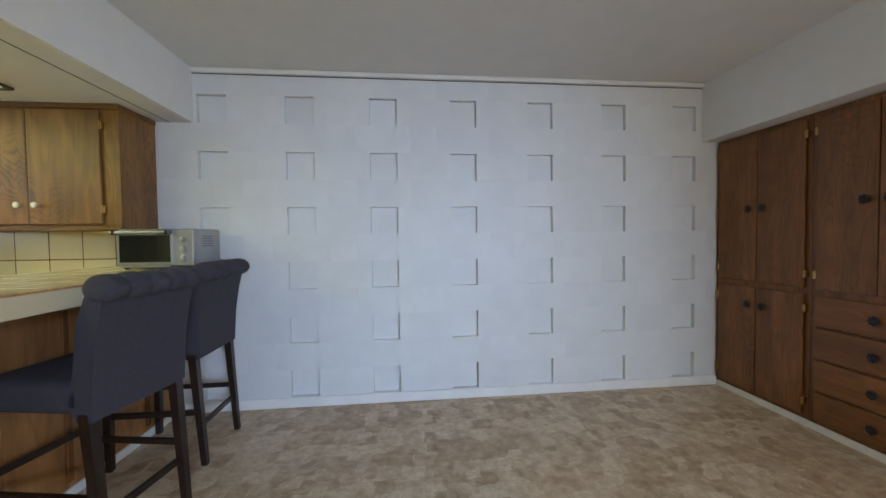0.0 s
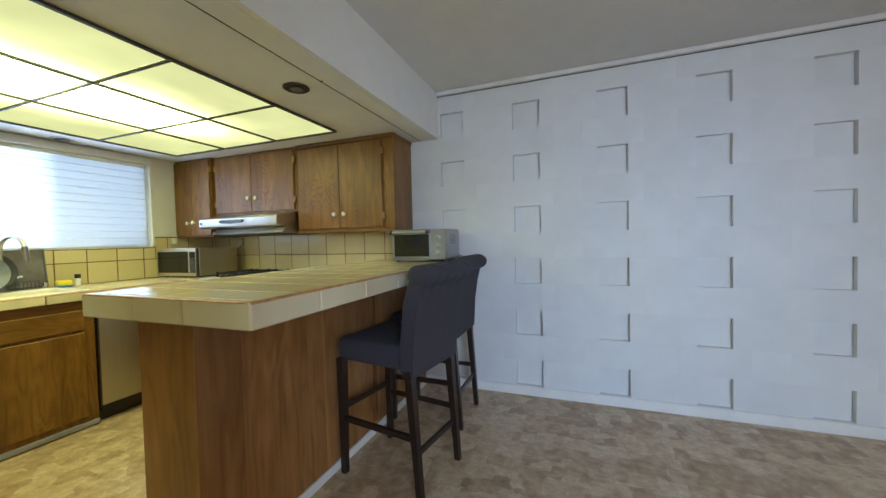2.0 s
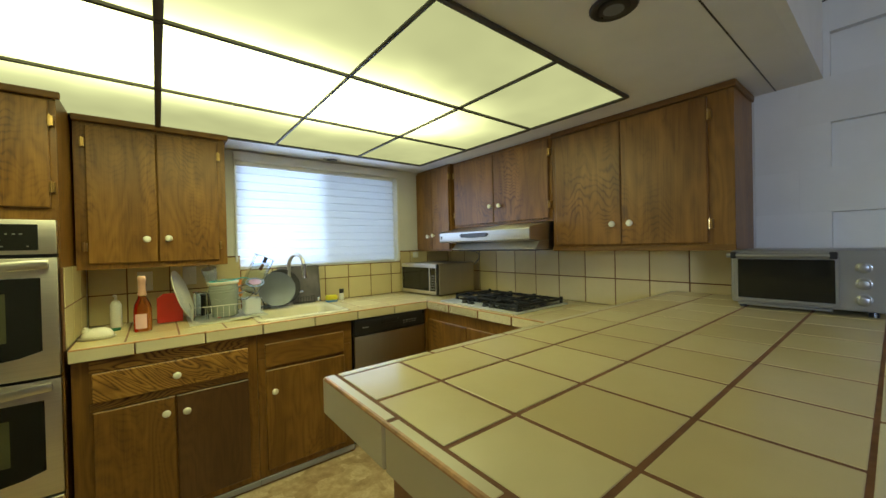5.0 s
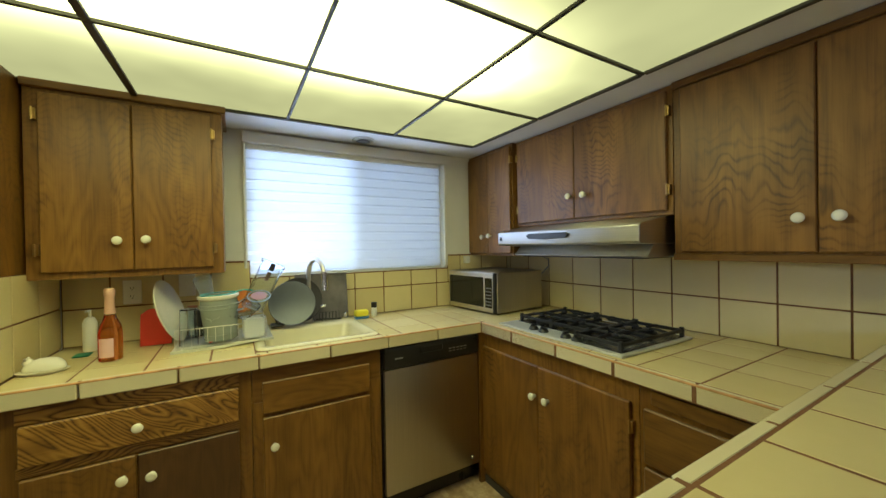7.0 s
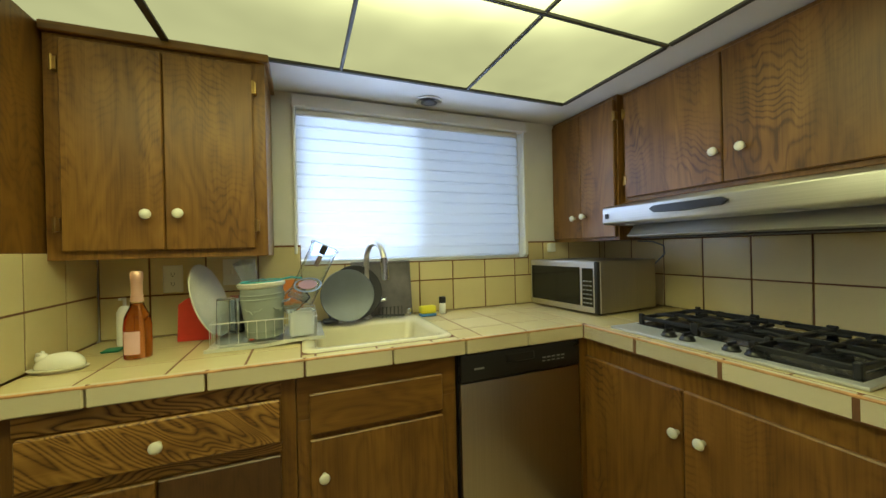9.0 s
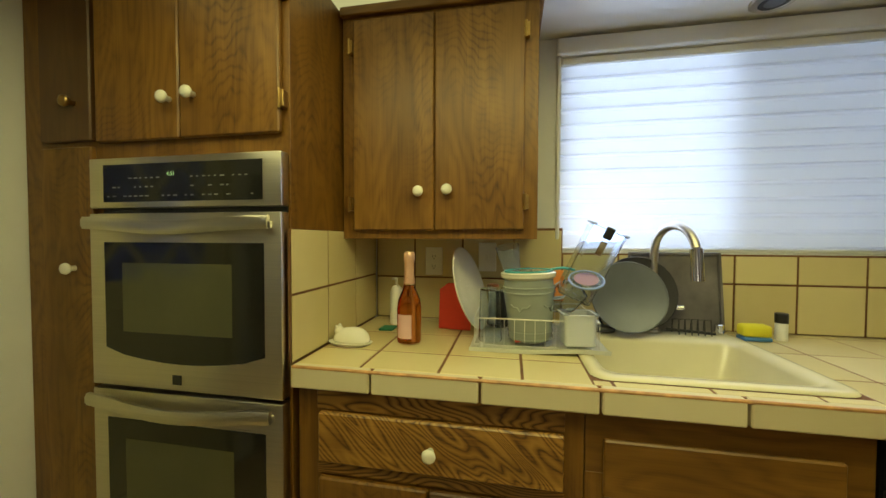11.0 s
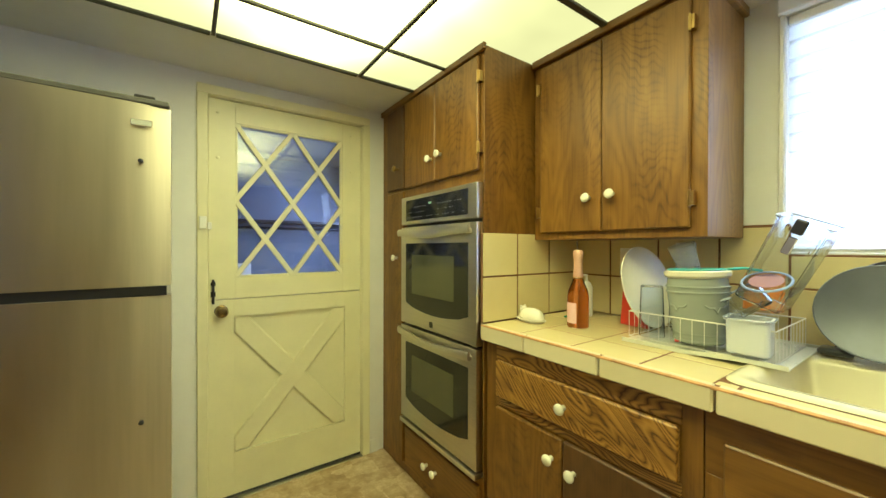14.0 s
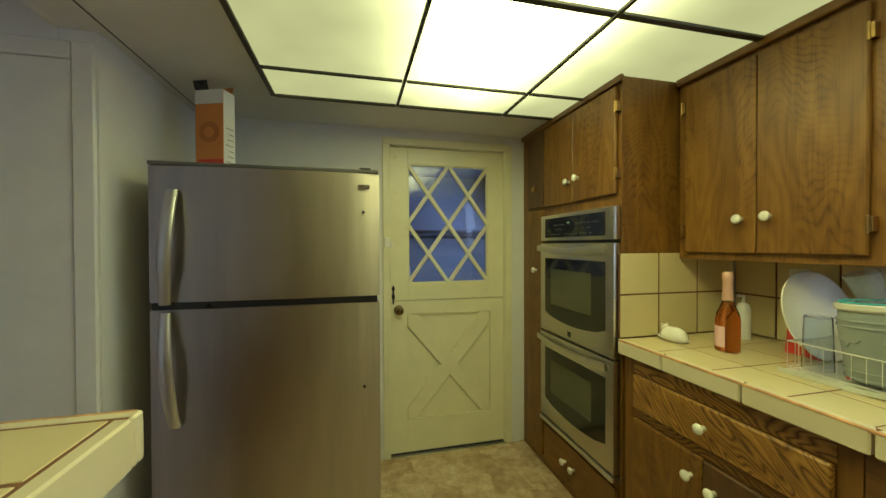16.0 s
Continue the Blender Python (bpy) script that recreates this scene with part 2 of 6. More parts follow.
BROWNGL = glass("dark_glass", (0.10, 0.04, 0.02), 0.03)


def floor_mat():
    m = Nodes("patched_stone_vinyl", 0.35)
    v = m.coords(vary=False)
    warp = m.add("TexNoise", Scale=9.0, Detail=3.0)
    m.link(v, warp.inputs["Vector"])
    mixv = m.n.new("ShaderNodeVectorMath")
    mixv.operation = "MULTIPLY_ADD"
    mixv.inputs[1].default_value = (0.03, 0.03, 0)
    m.link(warp.outputs["Color"], mixv.inputs[0])
    m.link(v, mixv.inputs[2])
    vo = m.add("TexVoronoi", Scale=9.5, Randomness=0.75)
    vo.distance = "CHEBYCHEV"
    m.link(mixv.outputs[0], vo.inputs["Vector"])
    sep = m.n.new("ShaderNodeSeparateColor")
    m.link(vo.outputs["Color"], sep.inputs[0])
    big = m.noise(v, 14, 5, 0.65)
    f = m.math("ADD", m.math("MULTIPLY", sep.outputs[0], 0.24), m.math("MULTIPLY", big, 0.78))
    c = m.ramp(f, [(0.28, (0.28, 0.175, 0.088)), (0.45, (0.46, 0.325, 0.188)), (0.58, (0.60, 0.46, 0.295)), (0.78, (0.76, 0.64, 0.46))])
    veins = m.noise(v, 40, 5, 0.7, 1.5)
    c = m.mix(m.ramp(veins, [(0.42, (0.35, 0.35, 0.35)), (0.56, (0.0, 0.0, 0.0))]), c, (0.40, 0.27, 0.165))
    m.base(c)
    m.rough(m.math("MULTIPLY_ADD", big, 0.25, 0.22))
    m.bump(veins, 0.25, 0.001)
    return m.mat


FLOOR = floor_mat()


def glow_mat(name, color, strength):
    m = Nodes(name, 0.6)
    v = m.coords((1, 1, 1), vary=False)
    sep = m.n.new("ShaderNodeSeparateXYZ")
    m.link(v, sep.inputs[0])
    # the tubes stand in rows along y, behind the middle panels
    def hump(axis, at, width, flat=False):
        d = m.math("MULTIPLY", m.math("ADD", sep.outputs[axis], -at), 1.0 / width)
        q = m.math("MULTIPLY", d, d)
        if flat:
            q = m.math("MULTIPLY", q, q)
        return m.math("POWER", 2.718, m.math("MULTIPLY", q, -1.0))
    n = m.noise(v, 2.2, 2)
    row = m.math("MULTIPLY", hump(0, 0.0, 0.27), hump(1, -0.14, 0.98, True))
    s = m.math("ADD", m.math("MULTIPLY_ADD", n, 0.05, 0.075), m.math("MULTIPLY", row, m.math("MULTIPLY_ADD", n, 2.1, 0.35)))
    em = m.n.new("ShaderNodeEmission")
    em.inputs[0].default_value = (*color, 1)
    m.link(m.math("MULTIPLY", s, strength), em.inputs[1])
    out = m.n["Material Output"]
    m.link(em.outputs[0], out.inputs[0])
    return m.mat


DIFFUSER = glow_mat("lit_diffuser", (0.97, 1.0, 0.46), 7.6)


# ---- building help ----
ORIGIN = {}


def thing(name, at, label="", category="", group=""):
    ob = new(name)
    ob.location = at
    ob.empty_display_size = 0.1
    ORIGIN[ob] = Vector(at)
    return tagged(ob, label, category, group)


def part(name, bm, mat, parent=None, label="", kind="", smooth=None, category="", group=""):
    """One mesh object out of a bmesh in world places, under its thing or part."""
    o = ORIGIN.get(parent, Vector((0, 0, 0)))
    bmesh.ops.recalc_face_normals(bm, faces=bm.faces)
    bmesh.ops.translate(bm, verts=bm.verts, vec=-o)
    me = bpy.data.meshes.new(name)
    bm.to_mesh(me)
    bm.free()
    me.materials.append(mat)
    if smooth:
        me.shade_smooth() if smooth is True else me.set_sharp_from_angle(angle=radians(smooth))
    ob = new(name, me)
    ORIGIN[ob] = o
    if parent:
        ob.parent = parent
    return tagged(ob, label, category, group, kind)


def box(a, b, bev=0.0, bm=None, seg=1):
    bm = bm or bmesh.new()
    lo = [min(p, q) for p, q in zip(a, b)]
    hi = [max(p, q) for p, q in zip(a, b)]
    one = bmesh.new()
    vs = [one.verts.new((x, y, z)) for x in (lo[0], hi[0]) for y in (lo[1], hi[1]) for z in (lo[2], hi[2])]
    for f in ((0, 1, 3, 2), (4, 6, 7, 5), (0, 4, 5, 1), (2, 3, 7, 6), (0, 2, 6, 4), (1, 5, 7, 3)):
        one.faces.new([vs[i] for i in f])
    bmesh.ops.recalc_face_normals(one, faces=one.faces)
    if bev:
        bmesh.ops.bevel(one, geom=list(one.edges), offset=bev, segments=seg, affect="EDGES", profile=0.5)
    join(bm, one)
    return bm


def join(bm, other, m=None):
    me = bpy.data.meshes.new("tmp")
    if m is not None:
        bmesh.ops.transform(other, matrix=m, verts=other.verts)
    other.to_mesh(me)
    other.free()
    bm.from_mesh(me)
    bpy.data.meshes.remove(me)
    return bm


def lathe(base, axis, profile, bm=None, seg=24):
    """profile: (radius, height) pairs, turned about the axis through base."""
    bm = bm or bmesh.new()
    rot = Vector(axis).to_track_quat("Z", "Y").to_matrix()
    rings = []
    for r, h in profile:
        ring = []
        for i in range(seg):
            a = 2 * math.pi * i / seg
            ring.append(bm.verts.new(Vector(base) + rot @ Vector((r * math.cos(a), r * math.sin(a), h))))
        rings.append(ring)
    for p, q in zip(rings, rings[1:]):
        for i in range(seg):
            bm.faces.new((p[i], p[(i + 1) % seg], q[(i + 1) % seg], q[i]))
    bm.faces.new(rings[0][::-1])
    bm.faces.new(rings[-1])
    return bm


def tube(points, r, bm=None, seg=8):
    """A round bar along the points."""
    bm = bm or bmesh.new()
    pts = [Vector(p) for p in points]
    rings = []
    side = None
    for i, p in enumerate(pts):
        d = (pts[min(i + 1, len(pts) - 1)] - pts[max(i - 1, 0)]).normalized()
        if side is None:
            side = d.orthogonal().normalized()
        side = (side - d * side.dot(d)).normalized()
        up = d.cross(side)
        rings.append([bm.verts.new(p + (side * math.cos(a) + up * math.sin(a)) * r) for a in [2 * math.pi * k / seg for k in range(seg)]])
    for p, q in zip(rings, rings[1:]):
        for i in range(seg):
            bm.faces.new((p[i], p[(i + 1) % seg], q[(i + 1) % seg], q[i]))
    bm.faces.new(rings[0][::-1])
    bm.faces.new(rings[-1])
    return bm


def prism(poly, m, depth, bm=None, bev=0.0):
    """A flat outline (u, w) given depth along its third axis, placed by the matrix m."""
    one = bmesh.new()
    f = [one.verts.new((u, w, 0)) for u, w in poly]
    b = [one.verts.new((u, w, depth)) for u, w in poly]
    one.faces.new(f)
    one.faces.new(b[::-1])
    n = len(poly)
    for i in range(n):
        one.faces.new((f[i], b[i], b[(i + 1) % n], f[(i + 1) % n]))
    bmesh.ops.recalc_face_normals(one, faces=one.faces)
    if bev:
        bmesh.ops.bevel(one, geom=list(one.edges), offset=bev, segments=1, affect="EDGES")
    return join(bm or bmesh.new(), one, m)


def basis(origin, u, w, n):
    m = Matrix((u, w, n)).transposed().to_4x4()
    m.translation = origin
    return m


# how a face of furniture lies: (u along it, v out of it, z up) to the world
def on_x(x, sign=1):
    """A face on the plane x, looking along +x (or -x); u is y."""
    return lambda u, v, z: (x + sign * v, u, z)


def on_y(y, sign=-1):
    """A face on the plane y, looking along -y (or +y); u is x."""
    return lambda u, v, z: (u, y + sign * v, z)


def slab(F, u0, u1, z0, z1, v0, v1, bev=0.0, bm=None, seg=1):
    return box(F(u0, v0, z0), F(u1, v1, z1), bev, bm, seg)


def knob(F, u, z, parent, mat=None, v=0.02, label="round white ceramic knob"):
    o, d = Vector(F(u, v, z)), Vector(F(u, v + 1, z)) - Vector(F(u, v, z))
    prof = [(0.009, 0), (0.008, 0.012), (0.010, 0.016), (0.016, 0.019), (0.0185, 0.025), (0.016, 0.031), (0.008, 0.034)]
    return part("knob", lathe(o, d, prof, seg=16), mat or PORC, parent, label, smooth=True)


def flower_knob(F, u, z, parent, v=0.02):
    """Eight petals round a domed middle, cast dark."""
    o, bm, rings = Vector(F(u, v, z)), bmesh.new(), []
    n = Vector(F(u, v + 1, z)) - o
    a = Vector(F(u + 1, v, z)) - o
    for r, h in ((0.008, 0.0), (0.008, 0.010), (0.020, 0.013), (0.026, 0.017), (0.022, 0.022), (0.013, 0.021), (0.010, 0.027), (0.004, 0.030)):
        ring = []
        for k in range(32):
            t = 2 * math.pi * k / 32
            rr = r * (1 + 0.16 * math.cos(8 * t)) if r > 0.015 else r
            ring.append(bm.verts.new(o + a * rr * math.cos(t) + Vector((0, 0, rr * math.sin(t))) + n * h))
        rings.append(ring)
    for p, q in zip(rings, rings[1:]):
        for k in range(32):
            bm.faces.new((p[k], p[(k + 1) % 32], q[(k + 1) % 32], q[k]))
    bm.faces.new(rings[0][::-1])
    bm.faces.new(rings[-1])
    return part("knob", bm, IRON, parent, "dark iron flower knob", smooth=50)


def hinge(F, u, z, parent):
    bm = slab(F, u - 0.006, u + 0.012, z - 0.022, z + 0.022, 0.0, 0.023, 0.001)
    tube([F(u, 0.023, z - 0.026), F(u, 0.023, z + 0.026)], 0.004, bm)
    return part("hinge", bm, BRASS, parent, "small brass hinge")


def leaf(F, u0, u1, z0, z1, parent, mat, name="door", lip=0.02, label="", knob_at=None, kmat=None, hinges=None, klabel="round white ceramic knob"):
    d = part(name, slab(F, u0, u1, z0, z1, 0.001, lip, 0.004), mat, parent, label)
    if knob_at:
        if kmat is IRON:
            flower_knob(F, knob_at[0], knob_at[1], d, lip)
        else:
            knob(F, knob_at[0], knob_at[1], d, kmat, lip, klabel)
    if hinges:
        for z in (z0 + 0.09, z1 - 0.09):
            hinge(F, hinges, z, d)
    return d


# ---- the large structure ----
XW, XC, XD, XE = -4.53, -3.87, -1.82, 2.30      # sink wall, counter edge, soffit face, far cabinets
YB, YD = 2.76, -0.933                            # block wall, back-door wall
ZK, ZC = 2.105, 2.492                            # low kitchen ceiling, dining ceiling
REAR, EAST = -3.2, 4.4


def setting(name, bm, mat, smooth=None):
    return part(name, bm, mat, kind="structure", smooth=smooth)


setting("floor", box((-4.75, -3.4, -0.1), (4.6, 2.98, 0)), FLOOR)
setting("ceiling", box((-1.80, -3.4, ZC), (4.6, 2.98, ZC + 0.12)), CEIL)

# low ceiling with the long opening of the light box
LX0, LX1, LY0, LY1 = -4.21, -2.398, -0.53, 2.205


def skew(bm):
    """The light box does not lie quite square to the walls."""
    for v in bm.verts:
        if v.co.x < XD - 0.1:
            s = max(0.0, (v.co.x - LX0) / (LX1 - LX0))
            v.co.x -= 0.010 * min(1, s) * (v.co.y - 0.85)
    return bm


setting("ceiling_kitchen", box((XW - 0.2, YD - 0.2, ZK), (LX0, YB + 0.2, ZK + 0.06)), CEIL)
setting("ceiling_kitchen", skew(box((LX1, LY0, ZK), (XD, LY1, ZK + 0.06))), CEIL)
setting("ceiling_kitchen", box((LX0, YD - 0.2, ZK), (XD, LY0, ZK + 0.06)), CEIL)
setting("ceiling_kitchen", box((LX0, LY1, ZK), (XD, YB + 0.2, ZK + 0.06)), CEIL)
setting("ceiling_cavity", box((XW - 0.2, YD - 0.2, ZK + 0.32), (XD, YB + 0.2, ZK + 0.38)), CEIL)
setting("soffit_face", box((XD - 0.002, YD - 0.2, ZK + 0.001), (XD + 0.03, YB - 0.001, ZC - 0.001)), WALL)
setting("soffit_cabinets", box((2.15, -0.6, 2.02), (2.75, YB - 0.001, ZC - 0.001)), WALL)

# sink wall with its window
WY0, WY1, WZ0, WZ1 = 0.812, 2.140, 1.25, 2.03
bm = bmesh.new()
for y0, y1, z0, z1 in ((YD - 0.2, WY0, 0, ZK), (WY1, YB + 0.2, 0, ZK), (WY0, WY1, 0, WZ0), (WY0, WY1, WZ1, ZK)):
    box((XW - 0.16, y0, z0), (XW, y1, z1 + (0.0 if z1 < ZK else 0.3)), 0, bm)
setting("wall_west", bm, WALL)
setting("wall_north", box((XW - 0.16, YB + 0.04, 0), (4.6, YB + 0.2, 2.6)), WALL)

# back-door wall
DX0, DX1 = -3.765, -2.98
bm = bmesh.new()
box((XW, YD - 0.12, 0), (DX0 - 0.02, YD, ZK), 0, bm)
box((DX1 + 0.02, YD - 0.12, 0), (-1.91, YD, ZK), 0, bm)
box((DX0 - 0.02, YD - 0.12, 2.02), (DX1 + 0.02, YD, ZK), 0, bm)
setting("wall_south", bm, WALL)
setting("wall_range", box((XW - 0.16, YB, 0), (-2.038, YB + 0.039, ZK + 0.05)), WALL)
# short wall beside the refrigerator
setting("wall_alcove", box((-1.91, YD - 0.12, 0), (-1.80, -0.12, ZK - 0.001)), WALL)
setting("wall_end", box((-1.799, -0.23, 0), (-0.95, -0.12, ZC)), WALL)
setting("door_casing", box((-1.905, -0.1195, 0), (-1.84, -0.104, 2.06), 0.004), TRIMW)
setting("door_casing", box((-1.839, -0.1195, 2.0), (-1.02, -0.104, 2.06), 0.004), TRIMW)
setting("door_hall", box((-1.838, -0.1185, 0.01), (-1.03, -0.112, 1.998), 0.002), TRIMW)
# plain walls that close the place
bm = bmesh.new()
for x0, x1, z0, z1 in ((-1.75, 0.85, 0, 2.6), (3.05, 4.6, 0, 2.6), (0.85, 3.05, 2.15, 2.6), (0.85, 3.05, 0, 0.15)):
    box((x0, REAR - 0.15, z0), (x1, REAR, z1), 0, bm)
setting("wall_rear", bm, WALL)
setting("wall_hall", box((-1.93, REAR, 0), (-1.83, YD - 0.121, ZC)), WALL)
setting("wall_east", box((EAST, REAR, 0), (EAST + 0.15, YB + 0.1, 2.6)), WALL)
# porch walls in the darkened colour, for the dimness behind the door glass
setting("wall_laundry", box((XW - 0.16, REAR, 0), (XW, YD - 0.2, 2.6)), PORCH_DIM)
setting("wall_porch", box((-4.7, REAR - 0.15, 0), (-1.76, REAR - 0.001, 2.6)), PORCH_DIM)
setting("ceiling_laundry", box((XW - 0.1, REAR, 2.3), (-1.93, YD - 0.12, 2.4)), CEIL)
setting("baseboard", box((-2.0, YB - 0.014, 0), (XE - 0.01, YB - 0.001, 0.075), 0.004), TRIMW)
setting("crown_trim", box((XD + 0.03, YB - 0.03, ZC - 0.035), (2.15, YB - 0.001, ZC - 0.001), 0.006), TRIMW)


# dark strip that stands in for the shade line under the crown trim
setting("trim_gap", box((XD + 0.03, YB - 0.004, ZC - 0.040), (2.149, YB - 0.0012, ZC - 0.0355)), DKGREY)

# ---- pieces: tiles and blocks ----
PIECES = {}


def piece(name, a, b, mat, parent, bev=0.0015):
    lo = Vector([min(p, q) for p, q in zip(a, b)])
    hi = Vector([max(p, q) for p, q in zip(a, b)])
    size, mid = hi - lo, (hi + lo) / 2
    key = (name, mat.name, *[round(s, 3) for s in size])
    if key not in PIECES:
        bm = box(-size / 2, size / 2, bev)
        me = bpy.data.meshes.new(name)
        bm.to_mesh(me)
        bm.free()
        me.materials.append(mat)
        PIECES[key] = me
    ob = new(name, PIECES[key])
    ob.parent = parent
    ob.location = mid - ORIGIN.get(parent, Vector((0, 0, 0)))
    return ob


def spans(lo, hi, start, step, gap):
    """Stretches between joints, cut off at lo and hi."""
    out, s = [], start
    while s < hi:
        a, b = max(lo, s + gap / 2), min(hi, s + step - gap / 2)
        if b - a > 0.012:
            out.append((a, b))
        s += step
    return out


def carpet_of_tiles(F, u, z, v, parent, mat=None, gap=0.007):
    for u0, u1 in u:
        for z0, z1 in z:
            piece("tile", F(u0, v[0], z0), F(u1, v[1], z1), mat or TILE, parent)


# ---- dining side ----
def stool(x, y, turn=0):
    """Bar stool facing -x, its back to +x; x, y: middle of the seat."""
    s = thing("bar_stool", (x, y, 0), "charcoal linen bar stool with rolled back at the tiled bar", "bar stool", "stools at the bar")
    w, zt = 0.215, 0.745
    part("seat", box((x - 0.25, y - w, 0.62), (x + 0.22, y + w, zt), 0.035, seg=3), CLOTH, s, smooth=40)
    # back: a leaning slab with a rolled top
    prof = [(0.16, 0.66), (0.185, 0.80), (0.20, 0.95), (0.245, 1.075), (0.315, 1.075), (0.285, 0.95), (0.262, 0.80), (0.25, 0.60), (0.19, 0.60)]
    swell = (0, 0, 0, -0.006, 0.010, 0, 0, 0, 0)
    bm, rings, n = bmesh.new(), [], 60
    for i in range(n + 1):
        t = i / n
        lobe = (1 - (math.cos(t * 5 * 2 * math.pi) * 0.5 + 0.5) ** 4) if 0 < i < n else 0
        rings.append([bm.verts.new((x + px + dx * lobe, y - w + t * 2 * w, pz)) for (px, pz), dx in zip(prof, swell)])
    for p, q in zip(rings, rings[1:]):
        for k in range(len(prof)):
            bm.faces.new((p[k], p[(k + 1) % len(prof)], q[(k + 1) % len(prof)], q[k]))
    bm.faces.new(rings[0][::-1])
    bm.faces.new(rings[-1])
    part("backrest", bm, CLOTH, s, "charcoal linen back, channelled under the roll", smooth=60)
    bm = bmesh.new()
    n, seg, rings = 80, 20, []
    for i in range(n + 1):
        t = i / n
        yy = y - w - 0.012 + t * (2 * w + 0.024)
        rr = 0.061 * (1 - 0.36 * (math.cos(t * 5 * 2 * math.pi) * 0.5 + 0.5) ** 4) * (0.85 if i in (0, n) else 1)
        rings.append([bm.verts.new((x + 0.292 + 1.15 * rr * math.cos(a), yy, 1.086 + 0.88 * rr * math.sin(a))) for a in [2 * math.pi * k / seg for k in range(seg)]])
    for p, q in zip(rings, rings[1:]):
        for k in range(seg):
            bm.faces.new((p[k], p[(k + 1) % seg], q[(k + 1) % seg], q[k]))
    bm.faces.new(rings[0][::-1])
    bm.faces.new(rings[-1])
    part("top_roll", bm, CLOTH, s, smooth=50)
    for dx, dy in ((-0.225, -0.20), (-0.225, 0.20), (0.215, -0.195), (0.215, 0.195)):
        bm = bmesh.new()
        fx = dx + (0.045 if dx > 0 else -0.005)
        top, foot = 0.021, 0.015
        a = [bm.verts.new((x + dx + i * top, y + dy + j * top, 0.63)) for i, j in ((-1, -1), (1, -1), (1, 1), (-1, 1))]
        b = [bm.verts.new((x + fx + i * foot, y + dy * 0.98 + j * foot, 0.0)) for i, j in ((-1, -1), (1, -1), (1, 1), (-1, 1))]
        bm.faces.new(a)
        bm.faces.new(b[::-1])
        for k in range(4):
            bm.faces.new((a[k], a[(k + 1) % 4], b[(k + 1) % 4], b[k]))
        part("leg", bm, ESPRESSO, s)
    for a, b in (((-0.225, -0.197, 0.30), (0.235, -0.193, 0.30)), ((-0.225, 0.197, 0.30), (0.235, 0.193, 0.30)),
                 ((-0.225, -0.2, 0.36), (-0.225, 0.2, 0.36)), ((0.237, -0.19, 0.22), (0.237, 0.19, 0.22))):
        p0, p1 = Vector((x, y, 0)) + Vector(a), Vector((x, y, 0)) + Vector(b)
        h = Vector((0.009, 0.009, 0.015))
        part("stretcher", box(p0 - h, p1 + h, 0.002), ESPRESSO, s)
    s.rotation_euler[2] = radians(turn)
    return s


stool(-1.632, 1.645, -9.5)
stool(-1.685, 2.295, 0)

# peninsula: knee wall of boards, with its tiled bar
pen = thing("peninsula", (-2.1, 1.7, 0), "brown wood-panelled peninsula wall under the tiled bar", "kitchen peninsula")
part("core", box((-2.235, 0.755, 0.0), (-1.965, YB - 0.002, 1.0)), OAK, pen)
part("end_panel", box((-2.25, 0.74, 0.002), (-1.951, 0.754, 0.998), 0.001), OAK_BAR, pen)
for y0, y1 in ((0.741, 0.93), (0.93, 1.10), (1.10, 1.30), (1.30, 1.42), (1.42, 1.62), (1.62, 1.90), (1.90, 2.14), (2.14, 2.44), (2.44, 2.757)):
    piece("board", (-1.964, y0, 0.002), (-1.950, y1 - 0.0006, 0.998), OAK_BAR, pen, 0.001)
part("side_panel", box((-2.25, 0.755, 0.002), (-2.236, YB - 0.003, 0.998), 0.001), OAK, pen)
part("batten", box((-1.949, 1.885, 0.08), (-1.935, 1.915, 0.99), 0.002), OAK_RED, pen)
part("batten", box((-1.949, 2.42, 0.08), (-1.935, 2.45, 0.99), 0.002), OAK_RED, pen)
part("baseboard", box((-1.949, 0.742, 0), (-1.935, YB - 0.016, 0.05), 0.003), TRIMW, pen, "white baseboard strip")
part("bracket", tube([(-1.948, 2.63, 0.80), (-1.75, 2.63, 0.80), (-1.70, 2.63, 0.85), (-1.70, 2.63, 0.999)], 0.008), IRON, pen, "black metal bracket")

bar = thing("bar_counter", (-2.0, 1.7, 1.0), "cream tiled raised bar with brown grout and worn reddish edge", "bar counter")
BX0, BX1, BY0, BZ = -2.42, -1.58, 0.655, 1.085
part("substrate", box((BX0 + 0.008, BY0 + 0.008, 1.004), (BX1 - 0.008, YB - 0.002, BZ - 0.0012)), GROUT, bar)
P = 0.2125
def flat(z):
    return lambda u, v, w: (u, w, z + v)
bx = [(BX0 + 0.032, -2.222), (-2.213, -2.009), (-2.000, -1.804), (-1.795, -1.612)]
by = spans(0.690, YB - 0.003, 0.848 - P, P, 0.009)
carpet_of_tiles(flat(BZ - 0.006), bx, by, (0, 0.006), bar)
for x0, x1 in ((-1.874, -1.583), (-2.129, -1.880), (-2.419, -2.135)):
    piece("edge_tile", (x0, BY0, 1.000), (x1, BY0 + 0.030, BZ), TRIMTILE, bar, 0.004)
for y0, y1 in spans(BY0 + 0.001, YB - 0.003, 0.960 - 0.305, 0.305, 0.006):
    piece("edge_tile", (BX1 - 0.028, y0, 1.000), (BX1, y1, BZ), TRIMTILE, bar, 0.004)
    piece("edge_tile", (BX0, max(y0, BY0 + 0.034), 1.000), (BX0 + 0.028, y1, BZ), TRIMTILE, bar, 0.004)
